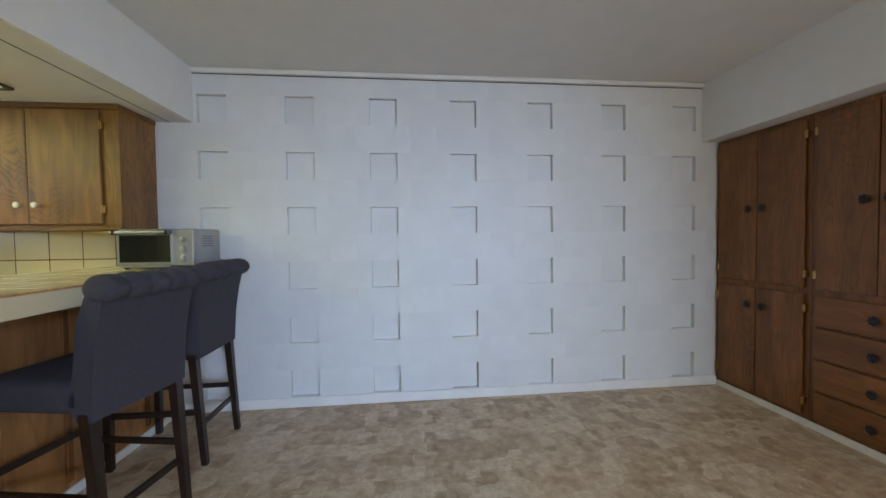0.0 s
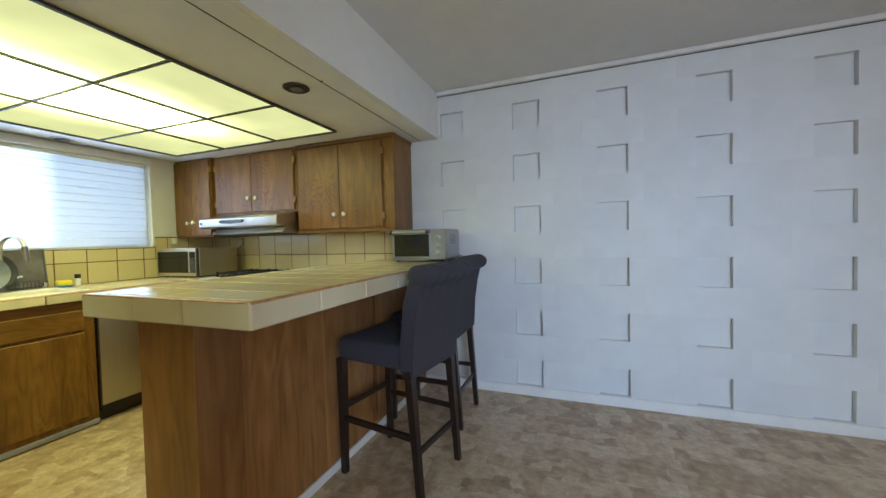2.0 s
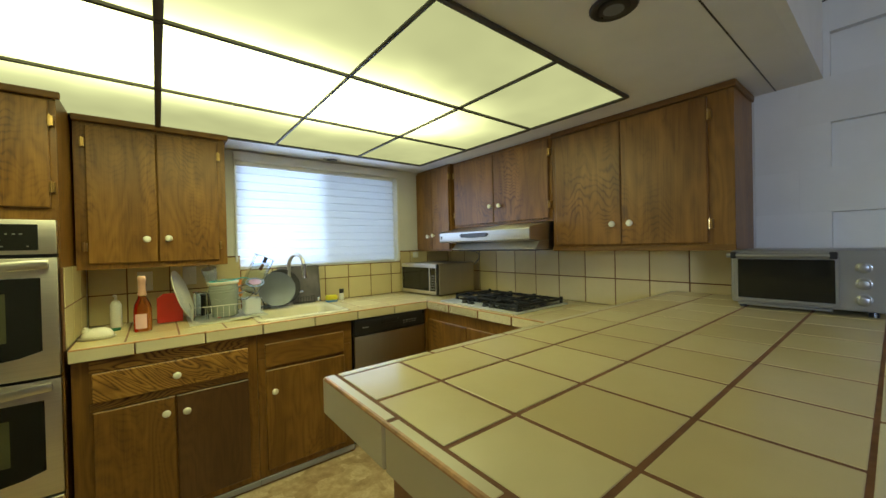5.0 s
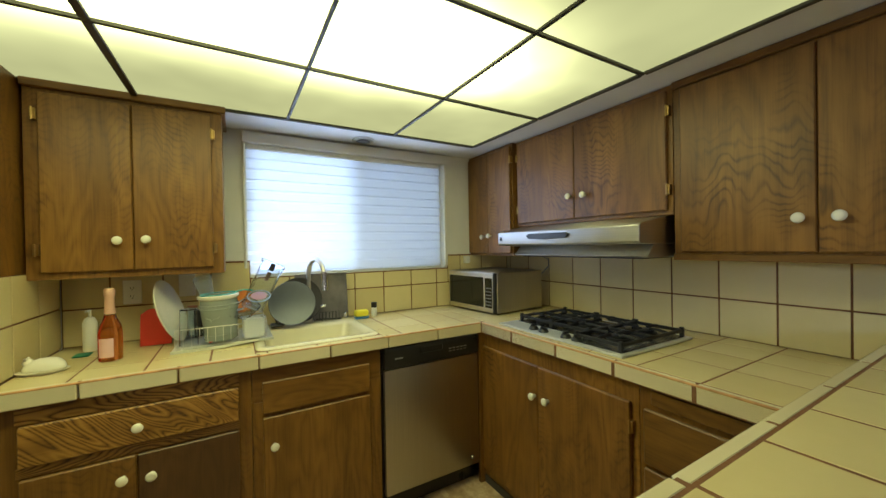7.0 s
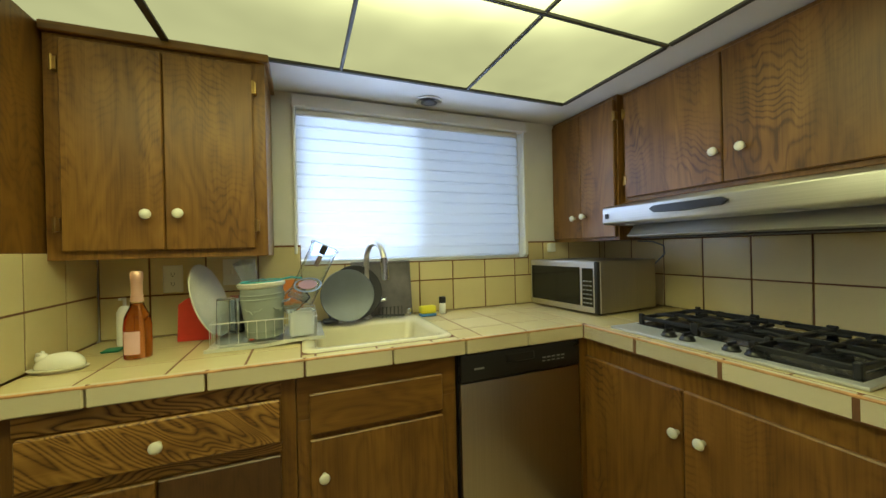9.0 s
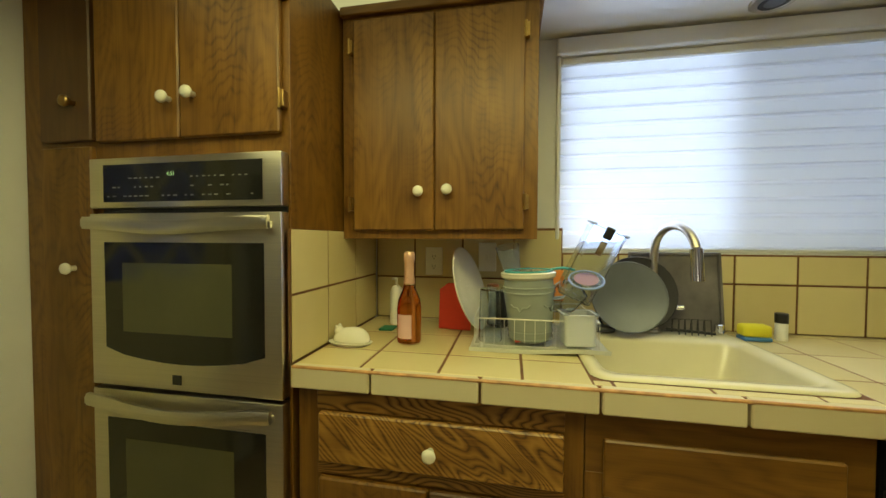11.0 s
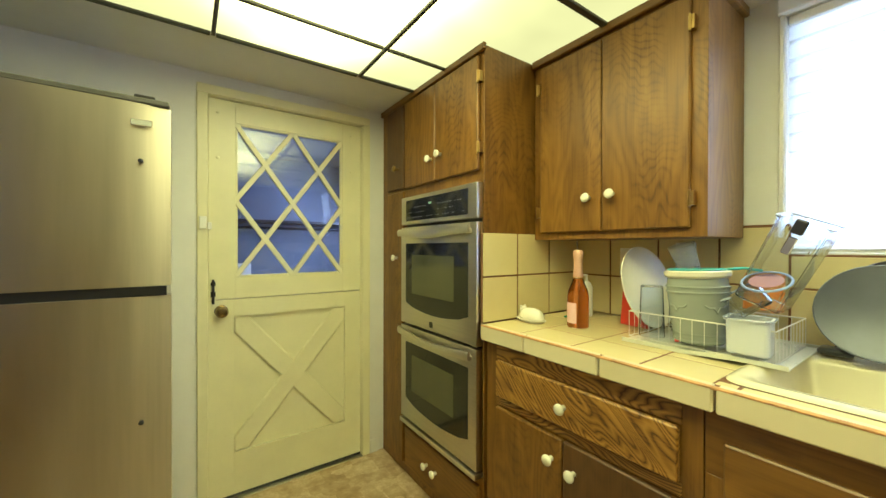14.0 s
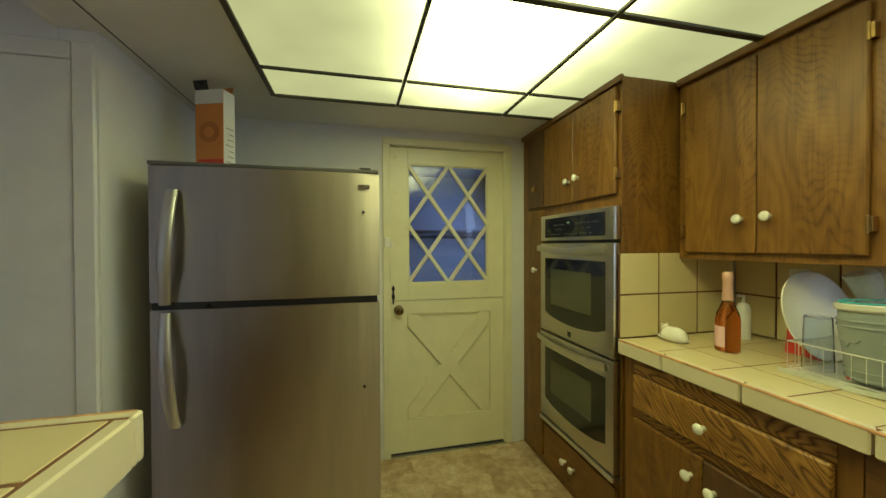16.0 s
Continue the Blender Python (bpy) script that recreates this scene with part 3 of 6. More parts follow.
# the glaze is worn to the clay along the outer edges
part("worn_line", box((BX1 - 0.011, BY0 + 0.004, BZ - 0.0100), (BX1 + 0.0008, YB - 0.02, BZ + 0.0008), 0.003), RUST, bar, "worn reddish glaze line")
part("worn_line", box((BX0 + 0.01, BY0 - 0.0008, BZ - 0.0080), (BX1 - 0.012, BY0 + 0.010, BZ + 0.0008), 0.003), RUST, bar)

# tall wall of cabinets in the dining room
FE = on_x(XE, -1)
def dining_unit(y0, y1, drawers):
    c = thing("storage_cabinet", (XE + 0.2, (y0 + y1) / 2, 0), "tall reddish oak built-in cabinet with dark floral knobs" + (" and drawers" if drawers else ""), "cabinet", "cabinets along the dining wall")
    part("body", box((XE, y0, 0.0), (XE + 0.42, y1, 2.018), 0.001), OAK_RED, c)
    part("toe_strip", slab(FE, y0, y1, 0, 0.045, 0.0005, 0.012, 0.002), TRIMW, c, "white toe strip")
    mid = (y0 + y1) / 2
    a, b = y0 + 0.035, y1 - 0.035
    kl = "dark iron flower knob"
    leaf(FE, a, mid - 0.002, 0.905, 1.985, c, OAK_RED, knob_at=(mid - 0.055, 1.445), kmat=IRON, klabel=kl, hinges=a - 0.012)
    leaf(FE, mid + 0.002, b, 0.905, 1.985, c, OAK_RED, knob_at=(mid + 0.055, 1.445), kmat=IRON, klabel=kl, hinges=b + 0.004)
    if drawers:
        for z0, z1 in ((0.675, 0.862), (0.465, 0.662), (0.262, 0.452), (0.075, 0.248)):
            leaf(FE, a, b, z0, z1, c, OAK_RED_H, "drawer", knob_at=(mid, (z0 + z1) / 2), kmat=IRON, klabel=kl)
    else:
        leaf(FE, a, mid - 0.002, 0.075, 0.862, c, OAK_RED, knob_at=(mid - 0.055, 0.73), kmat=IRON, klabel=kl, hinges=a - 0.012)
        leaf(FE, mid + 0.002, b, 0.075, 0.862, c, OAK_RED, knob_at=(mid + 0.055, 0.73), kmat=IRON, klabel=kl, hinges=b + 0.004)
    return c
dining_unit(2.052, 2.757, False)
dining_unit(1.38, 2.050, True)
dining_unit(0.70, 1.378, False)
dining_unit(0.02, 0.698, True)

# toaster oven at the end of the bar
def toaster_oven():
    t = thing("toaster_oven", (-1.82, 2.5, BZ), "silver toaster oven with glass door and three dials on the bar", "toaster oven")
    x0, x1, y0, y1, z0, z1 = -2.055, -1.60, 2.37, 2.70, BZ + 0.018, 1.335
    part("body", box((x0, y0 + 0.012, z0), (x1, y1, z1), 0.018, seg=3), TOASTSTEEL, t, smooth=40)
    F = on_y(y0 + 0.012)
    part("front_frame", slab(F, x0 + 0.01, x1 - 0.005, z0 + 0.004, z1 - 0.004, 0.0, 0.006, 0.002), TOASTSTEEL, t)
    d = part("door", slab(F, x0 + 0.02, x1 - 0.12, z0 + 0.012, z1 - 0.030, 0.006, 0.016, 0.003), TOASTSTEEL, t, "silver framed glass door")
    part("window", slab(F, x0 + 0.032, x1 - 0.132, z0 + 0.026, z1 - 0.040, 0.0165, 0.019, 0.001), BLACKGLASS, d, "dark glass window")
    bm = tube([F(x0 + 0.0, 0.045, z1 - 0.022), F(x1 - 0.125, 0.045, z1 - 0.022)], 0.010, seg=12)
    part("handle", bm, TOASTSTEEL, d, "silver bar handle", smooth=50)
    for u in (x0 + 0.012, x1 - 0.145):
        part("handle_end", slab(F, u, u + 0.022, z1 - 0.036, z1 - 0.008, 0.007, 0.056, 0.004), BLACK, d, "black handle end")
    for z in (z0 + 0.045, z0 + 0.105, z0 + 0.165):
        k = part("dial", lathe(F(x1 - 0.062, 0.006, z), (0, -1, 0), [(0.022, 0), (0.022, 0.004), (0.017, 0.006), (0.015, 0.02), (0.011, 0.022)], seg=20), TOASTSTEEL, t, "grey metal dial", smooth=40)
    part("tray", box((x0 + 0.03, y0 - 0.006, z0 - 0.006), (x1 - 0.14, y0 + 0.02, z0 + 0.004), 0.002), TOASTSTEEL, t)
    for i in range(6):
        for j in range(5):
            part("vent_slot", box((x1 - 0.0005, y0 + 0.10 + i * 0.022, z1 - 0.05 - j * 0.016), (x1 + 0.001, y0 + 0.114 + i * 0.022, z1 - 0.044 - j * 0.016)), BLACK, t)
    for x in (x0 + 0.04, x1 - 0.04):
        for y in (y0 + 0.04, y1 - 0.04):
            part("foot", lathe((x, y, BZ), (0, 0, 1), [(0.014, 0), (0.012, 0.02)], seg=12), BLACK, t, "black rubber foot")
    part("cord", tube([(x1 - 0.03, y1 - 0.01, BZ + 0.05), (x1 + 0.012, y1 + 0.02, BZ + 0.03), (-1.568, 2.70, 1.05), (-1.572, 2.72, 0.93), (-1.60, 2.74, 0.87), (-1.575, 2.742, 0.78), (-1.60, 2.745, 0.70)], 0.0035), BLACK, t, "black power cord")
toaster_oven()

# ---- kitchen cabinets ----
FW = on_x(-3.905)            # faces of the sink-wall base units
FR = on_y(2.03)              # faces of the range-side base units
ZT = 0.955                   # countertop
OAK_SLANT = wood("oak_slanting_figure", (0.06, 0.025, 0.008), (0.17, 0.078, 0.024), (0.34, 0.18, 0.05), "Y", ring=90, bold=1.0, tilt=42, stops=[(0.26, (0.085, 0.033, 0.008)), (0.44, (0.28, 0.130, 0.026)), (0.80, (0.45, 0.235, 0.052))])
OAK_ZEBRA = wood("oak_bold_along_y", (0.06, 0.025, 0.008), (0.17, 0.078, 0.024), (0.34, 0.18, 0.05), "Y", ring=95, bold=1.2, stops=[(0.30, (0.07, 0.028, 0.007)), (0.46, (0.22, 0.10, 0.022)), (0.80, (0.38, 0.20, 0.05))])
OAK_DARK = wood("oak_dark_vertical", (0.06, 0.027, 0.010), (0.115, 0.052, 0.018), (0.16, 0.078, 0.027))

HEART = "white ceramic heart-shaped knob"


def base_body(a, b, label, cat="base cabinet", group="base cabinets of the kitchen"):
    mid = [(p + q) / 2 for p, q in zip(a, b)]
    c = thing("base_cabinet", (mid[0], mid[1], 0), label, cat, group)
    part("body", box(a, b, 0.001), OAK, c)
    return c


c = base_body((XW + 0.004, 0.042, 0.0), (-3.905, 0.800, ZT - 0.062), "oak base cabinet with boldly grained drawer and two plain doors")
leaf(FW, 0.110, 0.752, 0.690, 0.828, c, OAK_SLANT, "drawer", knob_at=(0.425, 0.757))
part("rail", slab(FW, 0.10, 0.755, 0.832, 0.892, 0.0005, 0.004, 0.001), OAK_ZEBRA, c, "boldly grained rail")
part("rail", slab(FW, 0.10, 0.755, 0.652, 0.686, 0.0005, 0.004, 0.001), OAK_ZEBRA, c)
leaf(FW, 0.110, 0.415, 0.085, 0.648, c, OAK, knob_at=(0.378, 0.575))
leaf(FW, 0.420, 0.752, 0.085, 0.648, c, OAK_DARK, knob_at=(0.462, 0.565))
part("toe_strip", slab(FW, 0.042, 0.80, 0.012, 0.045, 0.0006, 0.010, 0.002), plain("grey_vinyl", (0.32, 0.32, 0.36), 0.4), c, "grey vinyl toe strip")

c = base_body((XW + 0.004, 0.802, 0.0), (-3.905, 1.385, 0.74), "oak sink cabinet with false drawer and one door")
part("face_frame", box((-3.926, 0.802, 0.7405), (-3.905, 1.385, ZT - 0.062), 0.001), OAK_H, c)
leaf(FW, 0.842, 1.325, 0.690, 0.828, c, OAK_H, "drawer_front", lip=0.016)
leaf(FW, 0.842, 1.325, 0.085, 0.672, c, OAK, knob_at=(0.885, 0.548), lip=0.016)
part("toe_strip", slab(FW, 0.802, 1.385, 0.012, 0.045, 0.0006, 0.010, 0.002), bpy.data.materials["grey_vinyl"], c, "grey vinyl toe strip")

# dishwasher
PALE = plain("pale_print", (0.30, 0.30, 0.29), 0.5)
d = thing("dishwasher", (-4.2, 1.69, 0), "stainless steel dishwasher with black control panel", "dishwasher")
part("body", box((XW + 0.004, 1.395, 0.11), (-3.91, 1.985, ZT - 0.064)), BLACK, d)
part("door", slab(FW, 1.398, 1.982, 0.125, 0.775, -0.004, 0.022, 0.006, seg=2), STEEL_Y, d, "brushed steel door", smooth=40)
part("kick_plate", slab(FW, 1.398, 1.982, 0.005, 0.115, -0.06, -0.05), BLACK, d)
p = part("control_panel", slab(FW, 1.398, 1.982, 0.780, 0.890, -0.004, 0.028, 0.006, seg=2), BLACK, d, "black control panel", smooth=40)
for i in range(5):
    part("button", slab(FW, 1.78 + i * 0.025, 1.797 + i * 0.025, 0.832, 0.838, 0.0275, 0.0290), PALE, p, "pale button mark")
    part("button", slab(FW, 1.78 + i * 0.025, 1.795 + i * 0.025, 0.818, 0.822, 0.0275, 0.0288), PALE, p)
part("badge", slab(FW, 1.455, 1.50, 0.827, 0.834, 0.0275, 0.0290), PALE, p, "pale unreadable maker's mark")
part("latch", slab(FW, 1.60, 1.74, 0.835, 0.872, 0.020, 0.031, 0.004), BLACK, p)
part("screw_cap", lathe(FW(1.935, 0.022, 0.17), (1, 0, 0), [(0.011, 0), (0.010, 0.002), (0.004, 0.003)], seg=16), CHROME, d)

# range side
c = base_body((-3.903, 2.03, 0.0), (-2.930, YB - 0.003, ZT - 0.062), "oak base cabinet with two plain doors under the gas hob")
leaf(FR, -3.880, -3.432, 0.085, 0.815, c, OAK_RIPPLE, knob_at=(-3.448, 0.668), klabel=HEART)
leaf(FR, -3.428, -2.957, 0.085, 0.815, c, OAK_RIPPLE, knob_at=(-3.362, 0.672), klabel=HEART, hinges=-2.955)
part("toe_strip", slab(FR, -3.903, -2.93, 0.0, 0.045, 0.0006, 0.010, 0.002), DKGREY, c)
c = base_body((-2.928, 2.03, 0.0), (-2.252, YB - 0.003, ZT - 0.062), "oak drawer cabinet in the corner beside the bar")
part("board", slab(FR, -2.88, -2.30, 0.832, 0.884, 0.0005, 0.014, 0.002), OAK_X, c, "pull-out board")
leaf(FR, -2.905, -2.30, 0.615, 0.812, c, OAK_X, "drawer", knob_at=(-2.605, 0.715), klabel=HEART)
leaf(FR, -2.905, -2.30, 0.350, 0.600, c, OAK_X, "drawer")
leaf(FR, -2.905, -2.30, 0.085, 0.335, c, OAK_X, "drawer")
part("corner_post", box((-3.904, 1.990, 0.0), (-3.88, 2.028, ZT - 0.062), 0.001), OAK, c)

# countertop of tiles, as one L, with the opening for the sink
ctop = thing("countertop", (-4.2, 1.0, 0.89), "cream square-tiled countertop with brown grout and raised edge tiles", "kitchen counter")
SY0, SY1, SX0, SX1 = 0.822, 1.398, -4.468, -3.93       # sink
bm = bmesh.new()
z0, z1 = ZT - 0.060, ZT - 0.0012
for a, b in (((XW + .002, .036), (-3.89, SY0 + .02)), ((XW + .002, SY1 - .02), (-3.89, 2.0)), ((XW + .002, SY0 + .02), (SX0 + .02, SY1 - .02)), ((SX1 - .02, SY0 + .02), (-3.89, SY1 - .02)), ((XW + .002, 2.0), (-2.255, YB - .002))):
    box((*a, z0), (*b, z1), 0, bm)
part("substrate", bm, GROUT, ctop)
ux = [(XW + 0.004, -4.482), (-4.475, -4.266), (-4.259, -4.052), (-4.045, -3.899)]
wy = spans(0.040, 2.03, 0.228 - P, P, 0.007)
T = flat(ZT - 0.006)
for u0, u1 in ux:
    for y0, y1 in wy:
        if y1 < SY0 or y0 > SY1 or u1 < SX0 or u0 > SX1:
            piece("tile", (u0, y0, ZT - 0.006), (u1, y1, ZT), TILE, ctop)
        else:
            for ya, yb in ((y0, min(y1, SY0 - 0.004)), (max(y0, SY1 + 0.004), y1)):
                if yb - ya > 0.015:
                    piece("tile", (u0, ya, ZT - 0.006), (u1, yb, ZT), TILE, ctop)
            if u0 < SX0 - 0.02:
                piece("tile", (u0, max(y0, SY0), ZT - 0.006), (SX0 - 0.004, min(y1, SY1), ZT), TILE, ctop)
            if u1 > SX1 + 0.02:
                piece("tile", (SX1 + 0.004, max(y0, SY0), ZT - 0.006), (u1, min(y1, SY1), ZT), TILE, ctop)
rx = spans(-4.35, -2.46, -2.939 - 7 * P, P, 0.007)
for u0, u1 in [(XW + 0.004, -4.385 + 0.02)] + [(a, b) for a, b in rx if a > -4.37] + [(-2.46 + 0.004, -2.258)]:
    for y0, y1 in ((2.036, 2.052 + 0.2), (2.259, 2.440), (2.447, 2.625), (2.632, YB - 0.003)):
        piece("tile", (u0, y0, ZT - 0.006), (u1, y1, ZT), TILE, ctop)
for y0, y1 in ((0.038, 0.262), (0.268, 0.547), (0.553, 0.827), (0.833, 1.127), (1.133, 1.417), (1.423, 1.707), (1.713, 2.0)):
    piece("edge_tile", (-3.898, y0, ZT - 0.060), (-3.870, y1, ZT + 0.001), TRIMTILE, ctop, 0.004)
for x0, x1 in ((-3.869, -3.606), (-3.600, -3.306), (-3.300, -3.018), (-3.012, -2.735), (-2.729, -2.43), (-2.424, -2.258)):
    piece("edge_tile", (x0, 2.000, ZT - 0.060), (x1, 2.028, ZT + 0.001), TRIMTILE, ctop, 0.004)
part("worn_line", box((-3.8790, 0.04, ZT - 0.0075), (-3.8692, 1.995, ZT + 0.0018), 0.003), RUST, ctop, "worn reddish glaze line")
part("worn_line", box((-3.865, 1.9992, ZT - 0.0075), (-2.26, 2.0090, ZT + 0.0018), 0.003), RUST, ctop)

# splashbacks
VT = (0.003, 0.011)
F = on_x(XW)
sp = thing("splashback", (XW, 1.0, ZT), "cream square-tiled splashback with brown grout behind the sink", "splashback")
part("grout", slab(F, 0.036, YB - 0.003, ZT + 0.001, 1.245, 0.0005, 0.008), GROUT, sp)
part("grout", slab(F, 0.036, 0.826, 1.2455, 1.345, 0.0005, 0.008), GROUT, sp)
part("grout", slab(F, 2.165, YB - 0.003, 1.2455, 1.345, 0.0005, 0.008), GROUT, sp)
cols = [(0.040, 0.207), (0.214, 0.417), (0.424, 0.63), (0.637, 0.822), (0.829, 1.033), (1.040, 1.228), (1.235, 1.437), (1.444, 1.640), (1.647, 1.850), (1.857, 2.060), (2.067, 2.275), (2.282, 2.48), (2.487, YB - 0.013)]
for u0, u1 in cols:
    piece("tile", F(u0, 0.009, ZT + 0.004), F(u1, 0.013, 1.131), TILE, sp)
    top = 1.238 if 0.8 < u0 < 2.1 else 1.335
    if u0 > 2.06 and u0 < 2.1:
        piece("tile", F(u0, 0.009, 1.138), F(2.163, 0.013, 1.238), TILE, sp)
        piece("tile", F(2.168, 0.009, 1.138), F(u1, 0.013, 1.335), TILE, sp)
    else:
        piece("tile", F(u0, 0.009, 1.138), F(u1, 0.013, top), TILE, sp)
F = on_y(YB)
sp = thing("splashback", (-3.0, YB, ZT), "cream square-tiled splashback with brown grout behind the hob and bar", "splashback")
part("grout", slab(F, XW + 0.014, -2.045, ZT + 0.001, 1.345, 0.0005, 0.008), GROUT, sp)
for u0, u1 in spans(XW + 0.016, -2.047, -2.970 - 8 * 0.2145, 0.2145, 0.007):
    piece("tile", F(u0, 0.009, ZT + 0.004), F(u1, 0.013, 1.134), TILE, sp)
    piece("tile", F(u0, 0.009, 1.141), F(u1, 0.013, 1.335), TILE, sp)
F = lambda u, v, z: (u, 0.024 + v, z)
sp = thing("splashback", (-4.2, 0.03, ZT), "cream square-tiled side splash against the oven cabinet", "splashback")
part("grout", slab(F, XW + 0.014, -3.885, ZT + 0.001, 1.325, 0.0002, 0.006), GROUT, sp)
for u0, u1 in ((-4.512, -4.305), (-4.298, -4.092), (-4.085, -3.889)):
    piece("tile", F(u0, 0.007, ZT + 0.004), F(u1, 0.011, 1.141), TILE, sp)
    piece("tile", F(u0, 0.007, 1.148), F(u1, 0.011, 1.325), TILE, sp)

# wall cabinets
def upper(a, b, label):
    mid = [(p + q) / 2 for p, q in zip(a, b)]
    c = thing("wall_cabinet", (mid[0], mid[1], a[2]), label, "wall cabinet", "wall cabinets of the kitchen")
    part("body", box(a, b, 0.001), OAK, c)
    return c


F = on_x(-4.20)
c = upper((XW + 0.015, 0.034, 1.300), (-4.20, 0.705, ZK - 0.004), "oak wall cabinet with two doors and white knobs beside the window")
leaf(F, 0.080, 0.366, 1.330, 2.052, c, OAK, knob_at=(0.318, 1.458), hinges=0.066)
leaf(F, 0.370, 0.662, 1.330, 2.052, c, OAK, knob_at=(0.414, 1.462), hinges=0.664)
part("crown_strip", box((XW + 0.02, 0.03, 2.070), (-4.180, 0.722, ZK - 0.002), 0.004), OAK_H, c)
F = on_y(2.42)
F = on_y(2.385)
c = upper((-4.528, 2.385, 1.335), (-4.012, YB - 0.015, ZK - 0.004), "narrow oak wall cabinet in the corner, two doors")
leaf(F, -4.518, -4.272, 1.352, 2.078, c, OAK_RIPPLE, knob_at=(-4.318, 1.472))
leaf(F, -4.269, -4.022, 1.352, 2.078, c, OAK_RIPPLE, knob_at=(-4.238, 1.478), hinges=-4.020)
F = on_y(2.42)
c = upper((-4.008, 2.42, 1.532), (-3.002, YB - 0.015, ZK - 0.004), "wide oak wall cabinet above the range hood")
leaf(F, -3.985, -3.522, 1.552, 2.078, c, OAK_RIPPLE, knob_at=(-3.543, 1.678), hinges=-3.99)
leaf(F, -3.518, -3.022, 1.552, 2.078, c, OAK_RIPPLE, knob_at=(-3.446, 1.675), hinges=-3.018)
c = upper((-2.998, 2.42, 1.335), (-2.040, YB - 0.015, ZK - 0.004), "large oak wall cabinet with two doors above the bar")
leaf(F, -2.965, -2.549, 1.368, 2.062, c, OAK_RIPPLE, knob_at=(-2.588, 1.484))
leaf(F, -2.545, -2.140, 1.368, 2.062, c, OAK_RIPPLE, knob_at=(-2.492, 1.484), hinges=-2.134)
part("crown_strip", box((-2.998, 2.402, 2.072), (-2.028, YB - 0.02, ZK - 0.002), 0.004), OAK_X, c)
part("bottom_strip", box((-2.998, 2.408, 1.332), (-2.036, 2.4195, 1.360), 0.002), OAK_X, c)

# tall oven cabinet and pantry
FT = on_x(-3.905)
c = thing("oven_cabinet", (-4.2, -0.45, 0), "tall oak cabinet around the double wall oven with pantry doors", "tall cabinet")
part("body", box((XW + 0.002, YD + 0.003, 0.0), (-3.905, 0.022, ZK - 0.004), 0.001), OAK, c)
part("crown_strip", box((-3.904, YD + 0.004, 2.072), (-3.885, 0.038, ZK - 0.002), 0.004), OAK_H, c)
leaf(FT, -0.838, -0.640, 1.598, 2.062, c, OAK_DARK, knob_at=(-0.702, 1.712), kmat=BRASS, klabel="small brass knob")
leaf(FT, -0.838, -0.640, 0.060, 1.580, c, OAK, knob_at=(-0.712, 1.205))
leaf(FT, -0.622, -0.322, 1.590, 2.062, c, OAK, knob_at=(-0.352, 1.700))
leaf(FT, -0.318, 0.000, 1.590, 2.062, c, OAK, knob_at=(-0.270, 1.708), hinges=0.004)
leaf(FT, -0.620, 0.005, 0.060, 0.275, c, OAK_H, "drawer")
for u in (-0.385, -0.305):
    knob(FT, u, 0.172, [o for o in c.children if o.name.startswith("drawer")][0])

# double wall oven
o = thing("wall_oven", (-3.9, -0.31, 0.31), "stainless steel double wall oven with dark glass doors and digital panel", "oven")
OY0, OY1 = -0.624, 0.018
XO = -3.908
F = on_x(XO)
part("casing", slab(F, OY0 + 0.006, OY1 - 0.004, 0.318, 1.535, -0.30, 0.006), BLACK, o)
p = part("control_panel", slab(F, OY0, OY1, 1.388, 1.535, 0.006, 0.040, 0.004, seg=2), STEEL, o, "brushed steel panel", smooth=40)
part("display", slab(F, OY0 + 0.055, OY1 - 0.055, 1.405, 1.515, 0.0405, 0.0425, 0.0008), BLACKGLASS, p, "black glass display")
GREEN = Nodes("green_digits", 0.5)
GREEN.b.inputs["Emission Color"].default_value = (0.15, 1.0, 0.2, 1)
GREEN.b.inputs["Emission Strength"].default_value = 0.5
txt = bpy.data.curves.new("clock_digits", "FONT")
txt.body, txt.size, txt.extrude = "4:51", 0.016, 0.0003
txt.align_x = "CENTER"
to = new("clock_digits", txt)
bpy.context.view_layer.update()
me = bpy.data.meshes.new_from_object(to.evaluated_get(bpy.context.evaluated_depsgraph_get()))
bpy.data.objects.remove(to)
bmt = bmesh.new()
bmt.from_mesh(me)
bmesh.ops.transform(bmt, matrix=basis((XO + 0.0428, -0.33, 1.478), (0, 1, 0), (0, 0, 1), (1, 0, 0)), verts=bmt.verts)
part("clock_digits", bmt, GREEN.mat, p, "green clock digits")
MARK = plain("grey_print", (0.22, 0.22, 0.21), 0.6)
bm = bmesh.new()
rr = random.Random(4)
for i in range(26):
    for j in range(3):
        u = OY0 + 0.070 + i * 0.0193
        if 10 <= i <= 14 and j < 2 or rr.random() < 0.3:
            continue
        w = rr.uniform(0.006, 0.014)
        part("key_mark", slab(F, u, u + w, 1.420 + (2 - j) * 0.026, 1.4235 + (2 - j) * 0.026, 0.0426, 0.0430), MARK, p)
bm.free()


INNER = plain("dark_inner_glass", (0.085, 0.086, 0.045), 0.08)


